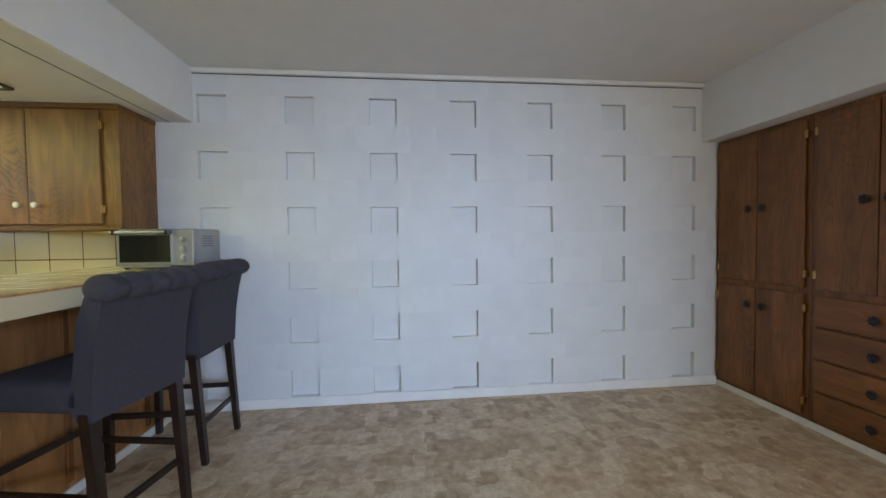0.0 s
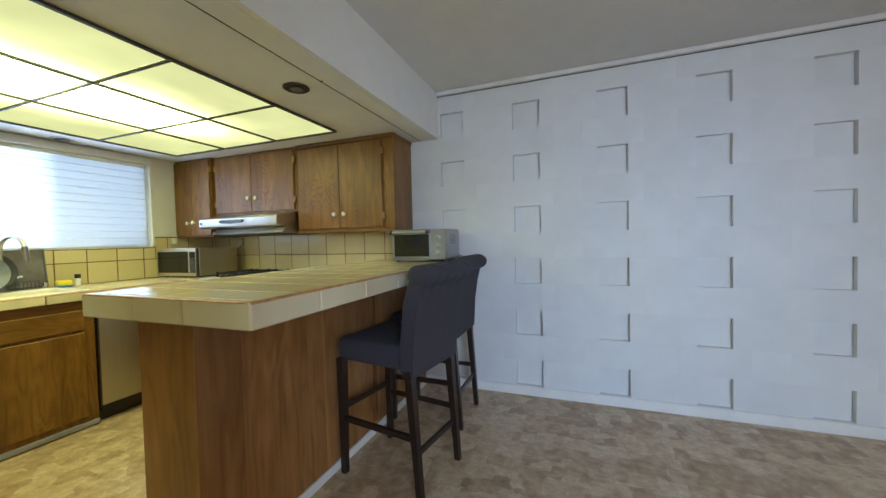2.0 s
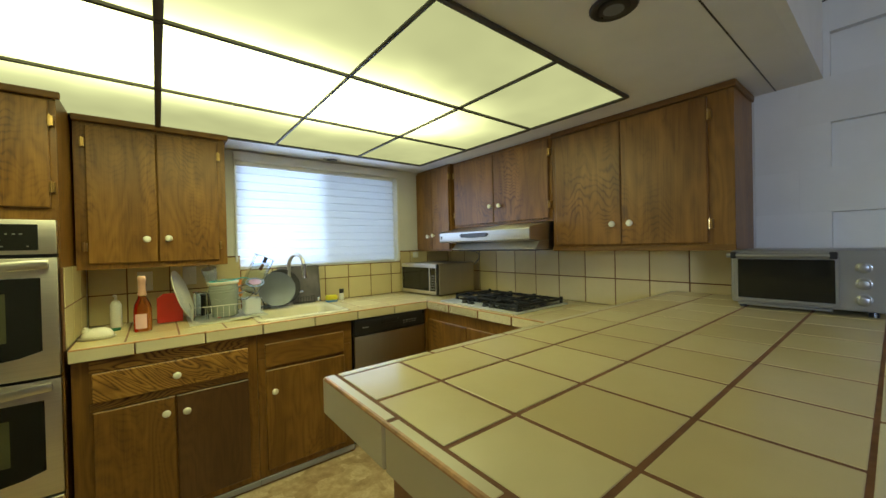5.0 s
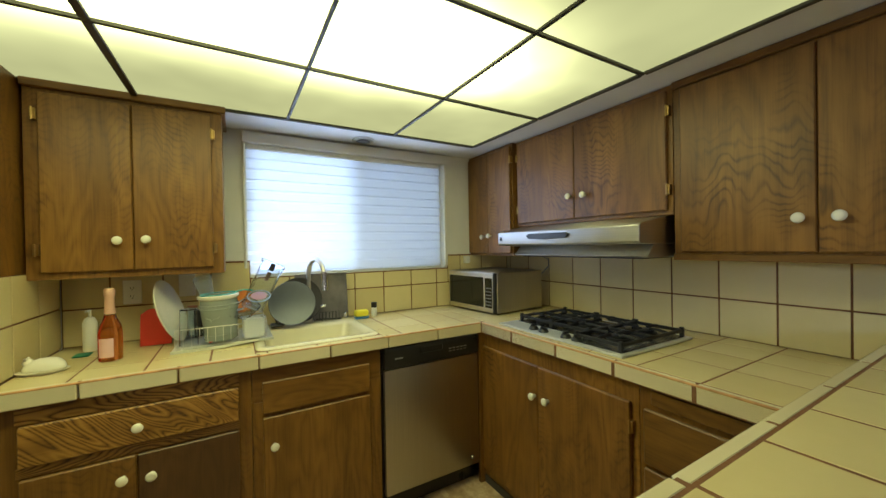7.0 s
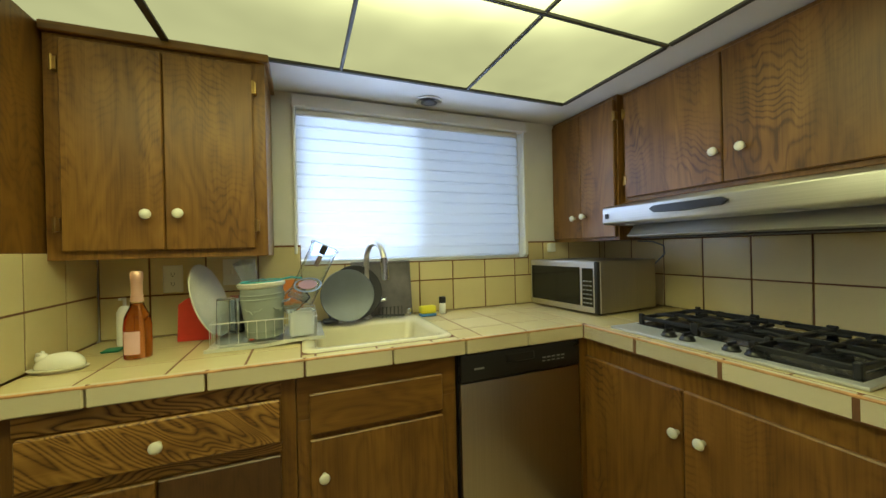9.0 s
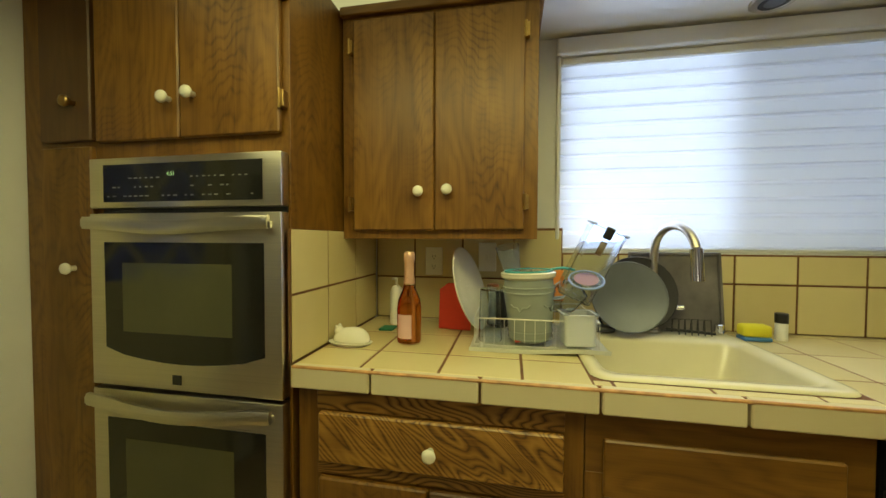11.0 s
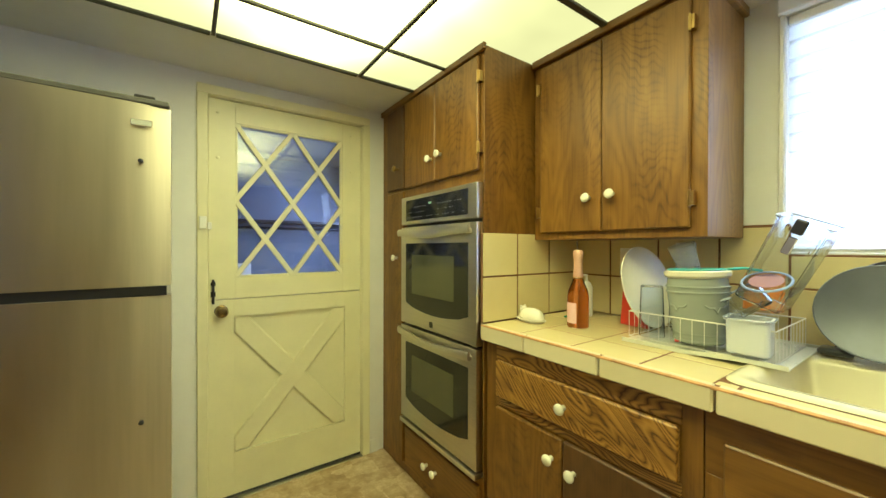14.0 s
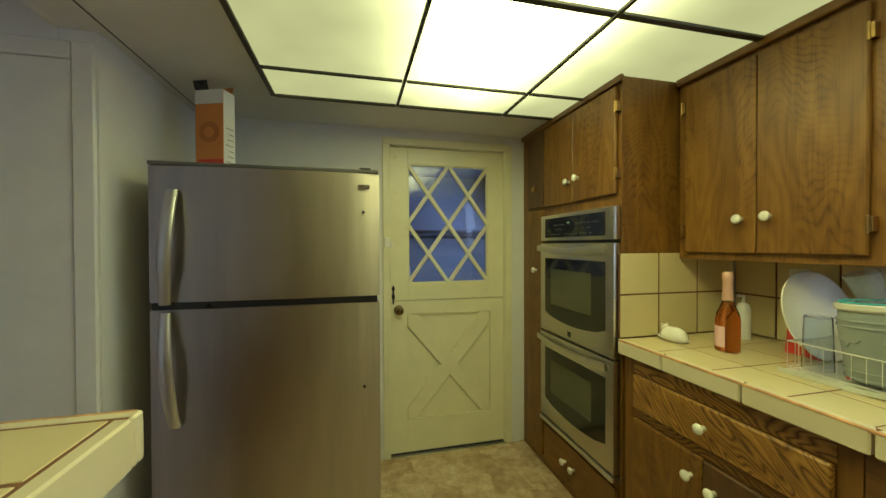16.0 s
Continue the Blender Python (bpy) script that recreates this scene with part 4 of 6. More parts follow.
def oven_door(z0, z1, badge):
    d = part("door", slab(F, OY0, OY1, z0, z1, 0.006, 0.042, 0.004, seg=2), STEEL, o, "brushed steel door", smooth=40)
    # a dark window whose lower edge bows down
    a, b = OY0 + 0.055, OY1 - 0.052
    top, low = z1 - 0.085, z0 + 0.105
    poly = [(a, top), (b, top), (b, low + 0.01)] + [(b + (a - b) * t / 8, low - 0.028 * math.sin(math.pi * t / 8)) for t in range(1, 8)] + [(a, low + 0.01)]
    part("window", prism(poly, basis((XO + 0.0405, 0, 0), (0, 1, 0), (0, 0, 1), (1, 0, 0)), 0.003, bev=0.0008), BLACKGLASS, d, "black glass window")
    part("window_mesh", slab(F, a + 0.065, b - 0.10, low + 0.06, top - 0.06, 0.0436, 0.0440), INNER, d, "greenish inner glass")
    pts = [(OY0 + 0.005 + (OY1 - OY0 - 0.03) * t / 12, 0.060 + 0.022 * math.sin(math.pi * t / 12), z1 - 0.036 + 0.008 * math.cos(math.pi * 2 * t / 12)) for t in range(13)]
    bm = bmesh.new()
    rings = []
    for u, v, z in pts:
        rings.append([bm.verts.new(F(u, v + dv, z + dz)) for dv, dz in ((-0.006, -0.018), (0.004, -0.018), (0.009, -0.008), (0.009, 0.008), (0.004, 0.018), (-0.006, 0.018))])
    for q, r in zip(rings, rings[1:]):
        for k in range(6):
            bm.faces.new((q[k], q[(k + 1) % 6], r[(k + 1) % 6], r[k]))
    bm.faces.new(rings[0][::-1])
    bm.faces.new(rings[-1])
    part("handle", bm, STEEL, d, "curved steel handle", smooth=50)
    for u in (OY0 + 0.03, OY1 - 0.05):
        part("handle_mount", slab(F, u, u + 0.025, z1 - 0.046, z1 - 0.026, 0.0425, 0.066, 0.002), STEEL, d)
    if badge:
        part("badge", slab(F, -0.335, -0.305, z0 + 0.018, z0 + 0.046, 0.0422, 0.0436, 0.0004), BLACK, d, "small dark maker's plate")


oven_door(0.858, 1.372, True)
oven_door(0.345, 0.846, False)
part("bottom_vent", slab(F, OY0, OY1, 0.312, 0.336, 0.0, 0.050, 0.003), STEEL, o)

# ---- light box, recessed lamps ----
TBAR = plain("dark_bronze_bar", (0.05, 0.045, 0.032), 0.5)
lb = thing("ceiling_light_box", (-3.3, 0.85, ZK), "large yellow-white lit diffuser ceiling in dark bars", "ceiling light")
xs, ys = [LX0, -3.590, -2.995, LX1], [LY0, -0.240, 0.380, 1.005, 1.610, LY1]
for i in range(3):
    for j in range(5):
        ob = part("diffuser", skew(box((xs[i] + 0.004, ys[j] + 0.004, ZK + 0.000), (xs[i + 1] - 0.004, ys[j + 1] - 0.004, ZK + 0.004))), DIFFUSER, lb, "ribbed yellow-white diffuser panel" if i + j == 0 else "")
for x in xs:
    w = 0.007 if x not in (LX0, LX1) else 0.010
    part("bar", skew(box((x - w, LY0, ZK - 0.014), (x + w, LY1, ZK - 0.001), 0.002)), TBAR, lb)
for y in ys:
    w = 0.007 if y not in (LY0, LY1) else 0.010
    if abs(y - 0.380) < 0.01:
        w = 0.013
    for x0, x1 in zip(xs, xs[1:]):
        part("bar", skew(box((x0 + 0.0102, y - w, ZK - 0.013), (x1 - 0.0102, y + w, ZK - 0.0015), 0.002)), TBAR, lb)

for x, y in ((-2.12, 1.472), (-4.408, 1.48)):
    c = thing("recessed_light", (x, y, ZK), "small round recessed ceiling lamp, unlit, dark inside a ring", "recessed light", "recessed lamps in the kitchen ceiling")
    ring = [(0.070, -0.002), (0.070, -0.006), (0.066, -0.009), (0.050, -0.008), (0.046, -0.0045)]
    part("ring", lathe((x, y, ZK), (0, 0, 1), ring, seg=32), DKGREY if x > -3 else STEEL, c, smooth=40)
    part("baffle", lathe((x, y, ZK - 0.0125), (0, 0, 1), [(0.045, 0), (0.040, 0.003)], seg=24), BLACK, c)
    part("lamp", lathe((x, y, ZK - 0.015), (0, 0, 1), [(0.012, 0), (0.028, 0.0005), (0.030, 0.002)], seg=20), GREY, c)
part("screw", lathe((-1.944, 1.464, ZK - 0.006), (0, 0, 1), [(0.006, 0), (0.008, 0.005)], seg=12), BLACK, None, kind="structure")
setting("trim_joint", box((-1.953, YD, ZK - 0.0015), (-1.948, YB - 0.002, ZK + 0.001)), BLACK)

# ---- window over the sink ----
FWN = on_x(XW)
setting("window_casing", slab(FWN, 0.797, 0.8115, 1.30, 2.030, 0.0005, 0.020, 0.003), TRIMW)
setting("window_casing", slab(FWN, 2.1405, 2.163, 1.26, 2.030, 0.0005, 0.020, 0.003), TRIMW)
setting("window_valance", slab(FWN, 0.795, 2.166, 2.0305, 2.092, 0.0005, 0.032, 0.004), WALL)
w = thing("window_1", (XW, 1.48, 1.25), "white sliding window over the sink, bright daylight behind", "window")
tagged(w, kind="structure")
fr = bmesh.new()
for y0, y1, z0, z1 in ((WY0, WY1, WZ0, WZ0 + 0.025), (WY0, WY1, WZ1 - 0.025, WZ1), (WY0, WY0 + 0.03, WZ0 + 0.026, WZ1 - 0.026), (WY1 - 0.03, WY1, WZ0 + 0.026, WZ1 - 0.026)):
    slab(FWN, y0 + 0.001, y1 - 0.001, z0 + 0.001, z1 - 0.001, -0.12, -0.045, 0.002, fr)
part("window_frame", fr, TRIMW, w)
part("window_stile", slab(FWN, 1.455, 1.485, WZ0 + 0.026, WZ1 - 0.026, -0.115, -0.07, 0.002), TRIMW, w)
for y0, y1, v in ((WY0 + 0.031, 1.454, -0.10), (1.486, WY1 - 0.031, -0.085)):
    g = part("pane", slab(FWN, y0, y1, WZ0 + 0.027, WZ1 - 0.027, v, v + 0.004), PANE, w)
    g.visible_shadow = False
# pleated shade, of thin white cloth that lets the daylight through
SHADE = Nodes("translucent_white_cloth", 0.8)
tr = SHADE.add("BsdfTranslucent")
df = SHADE.add("BsdfDiffuse")
ms = SHADE.add("MixShader")
tr.inputs[0].default_value = (0.88, 0.93, 1.0, 1)
df.inputs[0].default_value = (0.82, 0.83, 0.86, 1)
ms.inputs[0].default_value = 0.62
SHADE.link(df.outputs[0], ms.inputs[1])
SHADE.link(tr.outputs[0], ms.inputs[2])
SHADE.link(ms.outputs[0], SHADE.n["Material Output"].inputs[0])


def shade(y0, y1, v, label):
    s = thing("window_shade", (XW, (y0 + y1) / 2, WZ1), label, "window shade", "shades of the sink window")
    bm = bmesh.new()
    rows, step = [], (WZ1 - 0.005 - WZ0 - 0.012) / 12.5
    z = WZ1 - 0.03
    k = 0
    while z > WZ0 + 0.014:
        for dz, dv in ((0, 0.0), (0.010, 0.009), (step - 0.009, 0.016), (step - 0.006, 0.0)):
            rows.append((max(z - dz, WZ0 + 0.012), dv))
        z -= step
    prev = None
    for z, dv in rows:
        cur = [bm.verts.new(FWN(y0, v + dv, z)), bm.verts.new(FWN(y1, v + dv, z))]
        if prev:
            bm.faces.new((prev[0], prev[1], cur[1], cur[0]))
        prev = cur
    cloth = part("cloth", bm, SHADE.mat, s)
    part("head_rail", slab(FWN, y0, y1, WZ1 - 0.03, WZ1 - 0.002, v - 0.012, v + 0.018, 0.003), TRIMW, s)
    part("bottom_rail", slab(FWN, y0, y1, WZ0 + 0.002, WZ0 + 0.014, v - 0.008, v + 0.012, 0.002), TRIMW, s)


shade(WY0 + 0.004, WY1 - 0.030, -0.020, "white horizontally pleated cloth shade, drawn down and backlit by daylight")
# fly screen behind one half
SCREEN = Nodes("fly_screen", 0.7, 0, (0.3, 0.32, 0.36))
sm, st = SCREEN.add("MixShader"), SCREEN.add("BsdfTransparent")
sm.inputs[0].default_value = 0.42
SCREEN.link(st.outputs[0], sm.inputs[1])
SCREEN.link(SCREEN.b.outputs[0], sm.inputs[2])
SCREEN.link(sm.outputs[0], SCREEN.n["Material Output"].inputs[0])
part("screen", slab(FWN, 1.486, WY1 - 0.031, WZ0 + 0.027, WZ1 - 0.027, -0.128, -0.126), SCREEN.mat, w)
setting("ground", box((-60, -60, -0.3), (60, 60, -0.2)), plain("dry_ground", (0.3, 0.27, 0.2), 0.9, spots=0.2, scale=0.5))

# ---- back door ----
FD = on_y(YD - 0.022, 1)     # the door's face, set back a little in its frame
def FDf(u, v, z):
    return (u, YD - 0.022 + v, z)
door = thing("door_1", (-3.37, YD - 0.05, 0), "cream-painted dutch door with diagonal lattice window and crossed lower panel", "door")
tagged(door, kind="structure")
GX0, GX1, GZ0, GZ1 = -3.650, -3.098, 1.112, 1.893
def FDs(u0, u1, z0, z1, v0, v1, bev=0.001, bm=None):
    return box(FDf(u0, v0, z0), FDf(u1, v1, z1), bev, bm)
bm = bmesh.new()
for a in ((DX0 + 0.003, GX0, 1.006, 1.998), (GX1, DX1 - 0.003, 1.006, 1.998), (GX0 + 0.0005, GX1 - 0.0005, 1.006, GZ0), (GX0 + 0.0005, GX1 - 0.0005, GZ1, 1.998)):
    FDs(*a, -0.04, 0.0, 0.0008, bm)
part("upper_leaf", bm, DOORP, door)
part("lower_leaf", FDs(DX0 + 0.003, DX1 - 0.003, 0.014, 1.002, -0.04, -0.018), DOORP, door)
bm = bmesh.new()
# face of the lower leaf: stiles, rails and a broad cross, standing over the sunk triangles
LXa, LXb, LZa, LZb = -3.665, -3.090, 0.225, 0.912
for a in ((DX0 + 0.003, LXa, 0.014, 1.002), (LXb, DX1 - 0.003, 0.014, 1.002), (LXa + 0.0005, LXb - 0.0005, 0.014, LZa), (LXa + 0.0005, LXb - 0.0005, LZb, 1.002)):
    FDs(*a, -0.0178, 0.0, 0.0, bm)
part("rails", bm, DOORP, door)
for sgn, v1 in ((1, -0.0002), (-1, 0.0004)):
    if sgn > 0:
        poly = [(LXa, LZa), (LXa + 0.066, LZa), (LXb, LZb - 0.078), (LXb, LZb), (LXb - 0.066, LZb), (LXa, LZa + 0.078)]
    else:
        poly = [(LXb, LZa), (LXb, LZa + 0.078), (LXa + 0.066, LZb), (LXa, LZb), (LXa, LZb - 0.078), (LXb - 0.066, LZa)]
    part("cross_rail", prism(poly, basis(FDf(0, -0.0178, 0), (1, 0, 0), (0, 0, 1), (0, 1, 0)), 0.0178 + v1, bev=0.008), DOORP, door)
# stepped moulding round the glass
bm = bmesh.new()
for o_, v0, v1 in ((0.011, -0.024, -0.006),):
    for a in ((GX0 + o_ - 0.011, GX0 + o_, GZ0 + o_, GZ1 - o_), (GX1 - o_, GX1 - o_ + 0.011, GZ0 + o_, GZ1 - o_), (GX0 + o_ - 0.011, GX1 - o_ + 0.011, GZ0 + o_ - 0.011, GZ0 + o_), (GX0 + o_ - 0.011, GX1 - o_ + 0.011, GZ1 - o_, GZ1 - o_ + 0.011)):
        FDs(*a, v0, v1, 0.002, bm)
part("glazing_bead", bm, DOORP, door)
g = part("pane", FDs(GX0, GX1, GZ0, GZ1, -0.030, -0.026, 0), PANE, door)
g.visible_shadow = False
# lattice: two full and two half lozenges across, two down
def bar_between(p, q, w, bm, depth=0.022):
    d = (Vector(q) - Vector(p))
    L = d.length
    d.normalize()
    n = Vector((-d.y, d.x))
    poly = [tuple(Vector(p) + n * w), tuple(Vector(q) + n * w), tuple(Vector(q) - n * w), tuple(Vector(p) - n * w)]
    prism(poly, basis(FDf(0, -0.024, 0), (1, 0, 0), (0, 0, 1), (0, 1, 0)), depth, bm, 0.003)
gw, gh = GX1 - GX0, GZ1 - GZ0
N = lambda i, j: (GX0 + gw * i / 4, GZ0 + gh * j / 4)
segs = [((0, 0), (4, 4)), ((0, 4), (4, 0)), ((0, 2), (2, 4)), ((2, 4), (4, 2)), ((0, 2), (2, 0)), ((2, 0), (4, 2))]
for a, b in segs:
    bm = bmesh.new()
    rising = (b[1] - a[1]) * (b[0] - a[0]) > 0
    bar_between(N(*a), N(*b), 0.0125, bm, 0.022 if rising else 0.0205)
    part("lattice_bar", bm, DOORP, door)
kn = part("door_knob", lathe(FDf(-3.036, 0.0, 0.948), (0, 1, 0), [(0.030, 0), (0.030, 0.005), (0.012, 0.010), (0.011, 0.030), (0.024, 0.042), (0.028, 0.055), (0.022, 0.066), (0.008, 0.069)], seg=24), DARKBRONZE, door, "dark bronze door knob", smooth=40)
bm = tube([FDf(-3.002, 0.007, 0.985), FDf(-3.002, 0.007, 1.105)], 0.0055)
FDs(-3.012, -2.992, 1.02, 1.045, 0.0005, 0.010, 0.001, bm)
FDs(-3.012, -2.992, 1.075, 1.092, 0.0005, 0.010, 0.001, bm)
part("bolt", bm, IRON, door, "black iron barrel bolt")
for u, z in ((-3.022, 1.934), (-3.022, 1.708), (-3.703, 1.932), (-3.703, 1.717)):
    part("plug", lathe(FDf(u, 0, z), (0, 1, 0), [(0.008, 0), (0.007, 0.003), (0.003, 0.004)], seg=12), DOORP, door)
for z in (1.75, 1.20, 0.84, 0.30):
    bm = FDs(DX0 - 0.012, DX0 + 0.002, z - 0.045, z + 0.045, -0.002, 0.004, 0.001)
    tube([FDf(DX0, 0.006, z - 0.048), FDf(DX0, 0.006, z + 0.048)], 0.005, bm)
    part("hinge", bm, DOORP, door, "painted-over hinge")
part("sweep", FDs(DX0 + 0.004, DX1 - 0.004, 0.003, 0.013, -0.035, 0.004), BLACK, door)
setting("door_sill", box((DX0 - 0.02, YD - 0.10, 0.0), (DX1 + 0.02, YD + 0.012, 0.002)), STEEL)
for a in ((DX1, DX1 + 0.045, 0, 2.003), (DX0 - 0.045, DX0, 0, 2.003), (DX0 - 0.045, DX1 + 0.045, 2.003, 2.048)):
    setting("door_casing", box((a[0], YD + 0.0005, a[2]), (a[1], YD + 0.014, a[3]), 0.003), DOORP)
for a in ((DX1 - 0.002, DX1 + 0.019), (DX0 - 0.019, DX0 + 0.002)):
    setting("door_jamb", box((a[0], YD - 0.119, 0.002), (a[1], YD, 2.0)), DOORP)
setting("door_jamb", box((DX0 - 0.019, YD - 0.119, 2.0005), (DX1 + 0.019, YD, 2.0195)), DOORP)
ds = thing("door_sensor", (-2.955, YD + 0.02, 1.38), "small white door sensor beside the door frame", "sensor")
part("case", box((-2.975, YD + 0.0145, 1.352), (-2.945, YD + 0.034, 1.412), 0.003), WHITEP, ds)
part("magnet", box((-2.995, YD + 0.0145, 1.350), (-2.978, YD + 0.028, 1.385), 0.002), WHITEP, ds)
setting("baseboard", box((-3.868, YD + 0.001, 0), (DX0 - 0.047, YD + 0.013, 0.08), 0.003), TRIMW)
setting("baseboard", box((DX1 + 0.047, YD + 0.001, 0), (-1.915, YD + 0.013, 0.08), 0.003), TRIMW)

# beyond the door: laundry porch with a shelf, its dimness put into the paint
# added dark sheet under the porch ceiling, so the pane's reflection shows
setting("porch_ceiling_boards", box((XW, REAR + 0.01, 2.24), (-1.94, YD - 0.13, 2.298)), PORCH_DIM)
sh = thing("porch_shelf", (-3.3, -3.1, 1.5), "dark pipe shelf on the porch wall beyond the door", "shelf")
part("board", box((-4.5, -3.18, 1.52), (-2.0, -2.90, 1.545), 0.002), DKGREY, sh)
part("rail", tube([(-4.5, -2.88, 1.46), (-2.0, -2.88, 1.46)], 0.014), IRON, sh)
wm = thing("washing_machine", (-3.1, -2.85, 0), "white top-loading washing machine on the porch, pale blue in the dusk", "washing machine")
part("body", box((-3.42, -3.17, 0.02), (-2.76, -2.55, 0.93), 0.02, seg=2), WHITEP, wm, smooth=40)
part("console", box((-3.42, -3.17, 0.932), (-2.76, -3.05, 1.10), 0.015, seg=2), WHITEP, wm, smooth=40)
part("lid", box((-3.38, -3.03, 0.932), (-2.80, -2.58, 0.945), 0.004), WHITEP, wm)

# ---- refrigerator ----
f = thing("refrigerator", (-2.46, -0.5, 0), "two-door brushed steel top-freezer refrigerator with curved handles", "refrigerator")
RX0, RX1, RY = -2.868, -2.035, -0.135
part("cabinet", box((RX0 + 0.030, YD + 0.03, 0.02), (RX1 - 0.012, RY - 0.07, 1.661), 0.006), plain("grey_enamel", (0.30, 0.28, 0.25), 0.4), f, "grey side panels")
part("top_cap", box((RX0 + 0.040, YD + 0.03, 1.6615), (RX1 - 0.012, RY - 0.061, 1.6765), 0.002, box((RX0 + 0.003, RY - 0.060, 1.6615), (RX1 - 0.003, RY - 0.008, 1.6765), 0.003)), plain("grey_cap", (0.11, 0.105, 0.09), 0.4), f, "grey top")
def fridge_door(z0, z1):
    bm = bmesh.new()
    n, prof = 14, []
    for i in range(n + 1):
        t = i / n
        u = RX0 + (RX1 - RX0) * t
        prof.append((u, RY - 0.020 * (2 * t - 1) ** 2 - (0.004 if i in (0, n) else 0)))
    poly = prof + [(RX1, RY - 0.065), (RX0, RY - 0.065)]
    prism(poly, basis((0, 0, z0), (1, 0, 0), (0, 1, 0), (0, 0, 1)), z1 - z0, bm)
    return part("door", bm, STEEL_Y, f, smooth=30)
du, dl = fridge_door(1.156, 1.6605), fridge_door(0.09, 1.128)
part("divider", box((RX0 + 0.01, RY - 0.06, 1.1285), (RX1 - 0.01, RY - 0.014, 1.1555)), BLACK, f)
part("kick_grille", box((RX0 + 0.01, RY - 0.09, 0.012), (RX1 - 0.01, RY - 0.04, 0.085), 0.002), BLACK, f)
HANDLE = plain("satin_steel", (0.62, 0.61, 0.60), 0.32, 0.85, spots=0.04)
def fridge_handle(z0, z1, parent, flip):
    bm, rings = bmesh.new(), []
    for i in range(17):
        t = i / 16
        z = z0 + (z1 - z0) * t
        bow = math.sin(math.pi * t) * 0.032
        u = RX1 - 0.062 + (0.028 * ((1 - t) if flip else t)) * -1
        w = 0.017 + 0.004 * math.sin(math.pi * t)
        v = RY + 0.008 + bow
        rings.append([bm.verts.new((u + a * w, v + b, z)) for a, b in ((-1, -0.008), (1, -0.008), (1, 0.004), (0.6, 0.009), (-0.6, 0.009), (-1, 0.004))])
    for q, r in zip(rings, rings[1:]):
        for k in range(6):
            bm.faces.new((q[k], q[(k + 1) % 6], r[(k + 1) % 6], r[k]))
    bm.faces.new(rings[0][::-1])
    bm.faces.new(rings[-1])
    part("handle", bm, HANDLE, parent, "curved bright steel handle", smooth=50)
fridge_handle(1.150, 1.570, du, False)
fridge_handle(0.700, 1.120, dl, True)
part("hinge_cover", box((RX0 + 0.035, RY - 0.06, 1.677), (RX0 + 0.08, RY - 0.01, 1.684), 0.002), DKGREY, f)
part("badge", box((-2.828, RY - 0.004, 1.596), (-2.782, RY + 0.0012, 1.612), 0.001), CHROME, du, "small chrome maker's mark")
part("cap", lathe((-2.803, RY - 0.004, 1.500), (0, 1, 0), [(0.006, 0), (0.006, 0.008), (0.002, 0.010)], seg=12), BLACK, du)
part("cap", lathe((-2.803, RY - 0.004, 0.785), (0, 1, 0), [(0.006, 0), (0.006, 0.008), (0.002, 0.010)], seg=12), BLACK, dl)

# ---- sink, tap, hob, hood, microwave ----
s = thing("sink", (-4.15, 1.11, ZT), "cream enamel drop-in sink with rounded rim in the tiled counter", "sink")
def rrect(x0, y0, x1, y1, r, n=5):
    out = []
    for cx, cy, a0 in ((x1 - r, y1 - r, 0), (x0 + r, y1 - r, 90), (x0 + r, y0 + r, 180), (x1 - r, y0 + r, 270)):
        for k in range(n + 1):
            a = radians(a0 + 90 * k / n)
            out.append((cx + r * math.cos(a), cy + r * math.sin(a)))
    return out
bm, rings = bmesh.new(), []
for inset, z, r in ((0, ZT + 0.001, 0.045), (0.003, ZT + 0.007, 0.045), (0.016, ZT + 0.010, 0.042), (0.040, ZT + 0.007, 0.040), (0.052, ZT - 0.01, 0.045), (0.065, ZT - 0.15, 0.06), (0.11, ZT - 0.185, 0.07)):
    back = inset + (0.075 if inset >= 0.04 else 0)
    rings.append([bm.verts.new((x, y, z)) for x, y in rrect(SX0 + back, SY0 + inset, SX1 - inset, SY1 - inset, r)])
for p, q in zip(rings, rings[1:]):
    for k in range(len(p)):
        bm.faces.new((p[k], p[(k + 1) % len(p)], q[(k + 1) % len(q)], q[k]))
bm.faces.new(rings[-1])
part("basin", bm, ENAMEL, s, smooth=50)
part("drain", lathe((-4.15, 1.11, ZT - 0.184), (0, 0, 1), [(0.042, 0), (0.04, 0.004), (0.02, 0.003)], seg=20), CHROME, s)

t = thing("kitchen_tap", (-4.425, 1.132, ZT), "brushed steel pull-down gooseneck tap behind the sink", "tap")
zb = ZT + 0.0125
part("base", lathe((-4.425, 1.132, zb), (0, 0, 1), [(0.026, 0), (0.025, 0.006), (0.018, 0.010), (0.017, 0.10), (0.013, 0.105)], seg=20), STEEL, t, smooth=40)
pts = [(-4.425, 1.132, zb + 0.10), (-4.425, 1.132, zb + 0.285)]
for k in range(1, 13):
    a = math.pi - math.pi * 0.93 * k / 12
    pts.append((-4.425 + 0.100 * (1 + math.cos(a)), 1.132 + 0.024 * (1 + math.cos(a)), zb + 0.285 + 0.095 * math.sin(a)))
part("neck", tube(pts, 0.0140, seg=12), STEEL, t, smooth=60)
e = Vector(pts[-1])
part("spray_head", tube([e, e + Vector((0.003, 0.001, -0.03)), e + Vector((0.010, 0.002, -0.10))], 0.0180, seg=14), CHROME, t, smooth=60)
part("lever", tube([(-4.42, 1.147, zb + 0.085), (-4.415, 1.18, zb + 0.088), (-4.405, 1.225, zb + 0.092)], 0.009), CHROME, t, smooth=60)

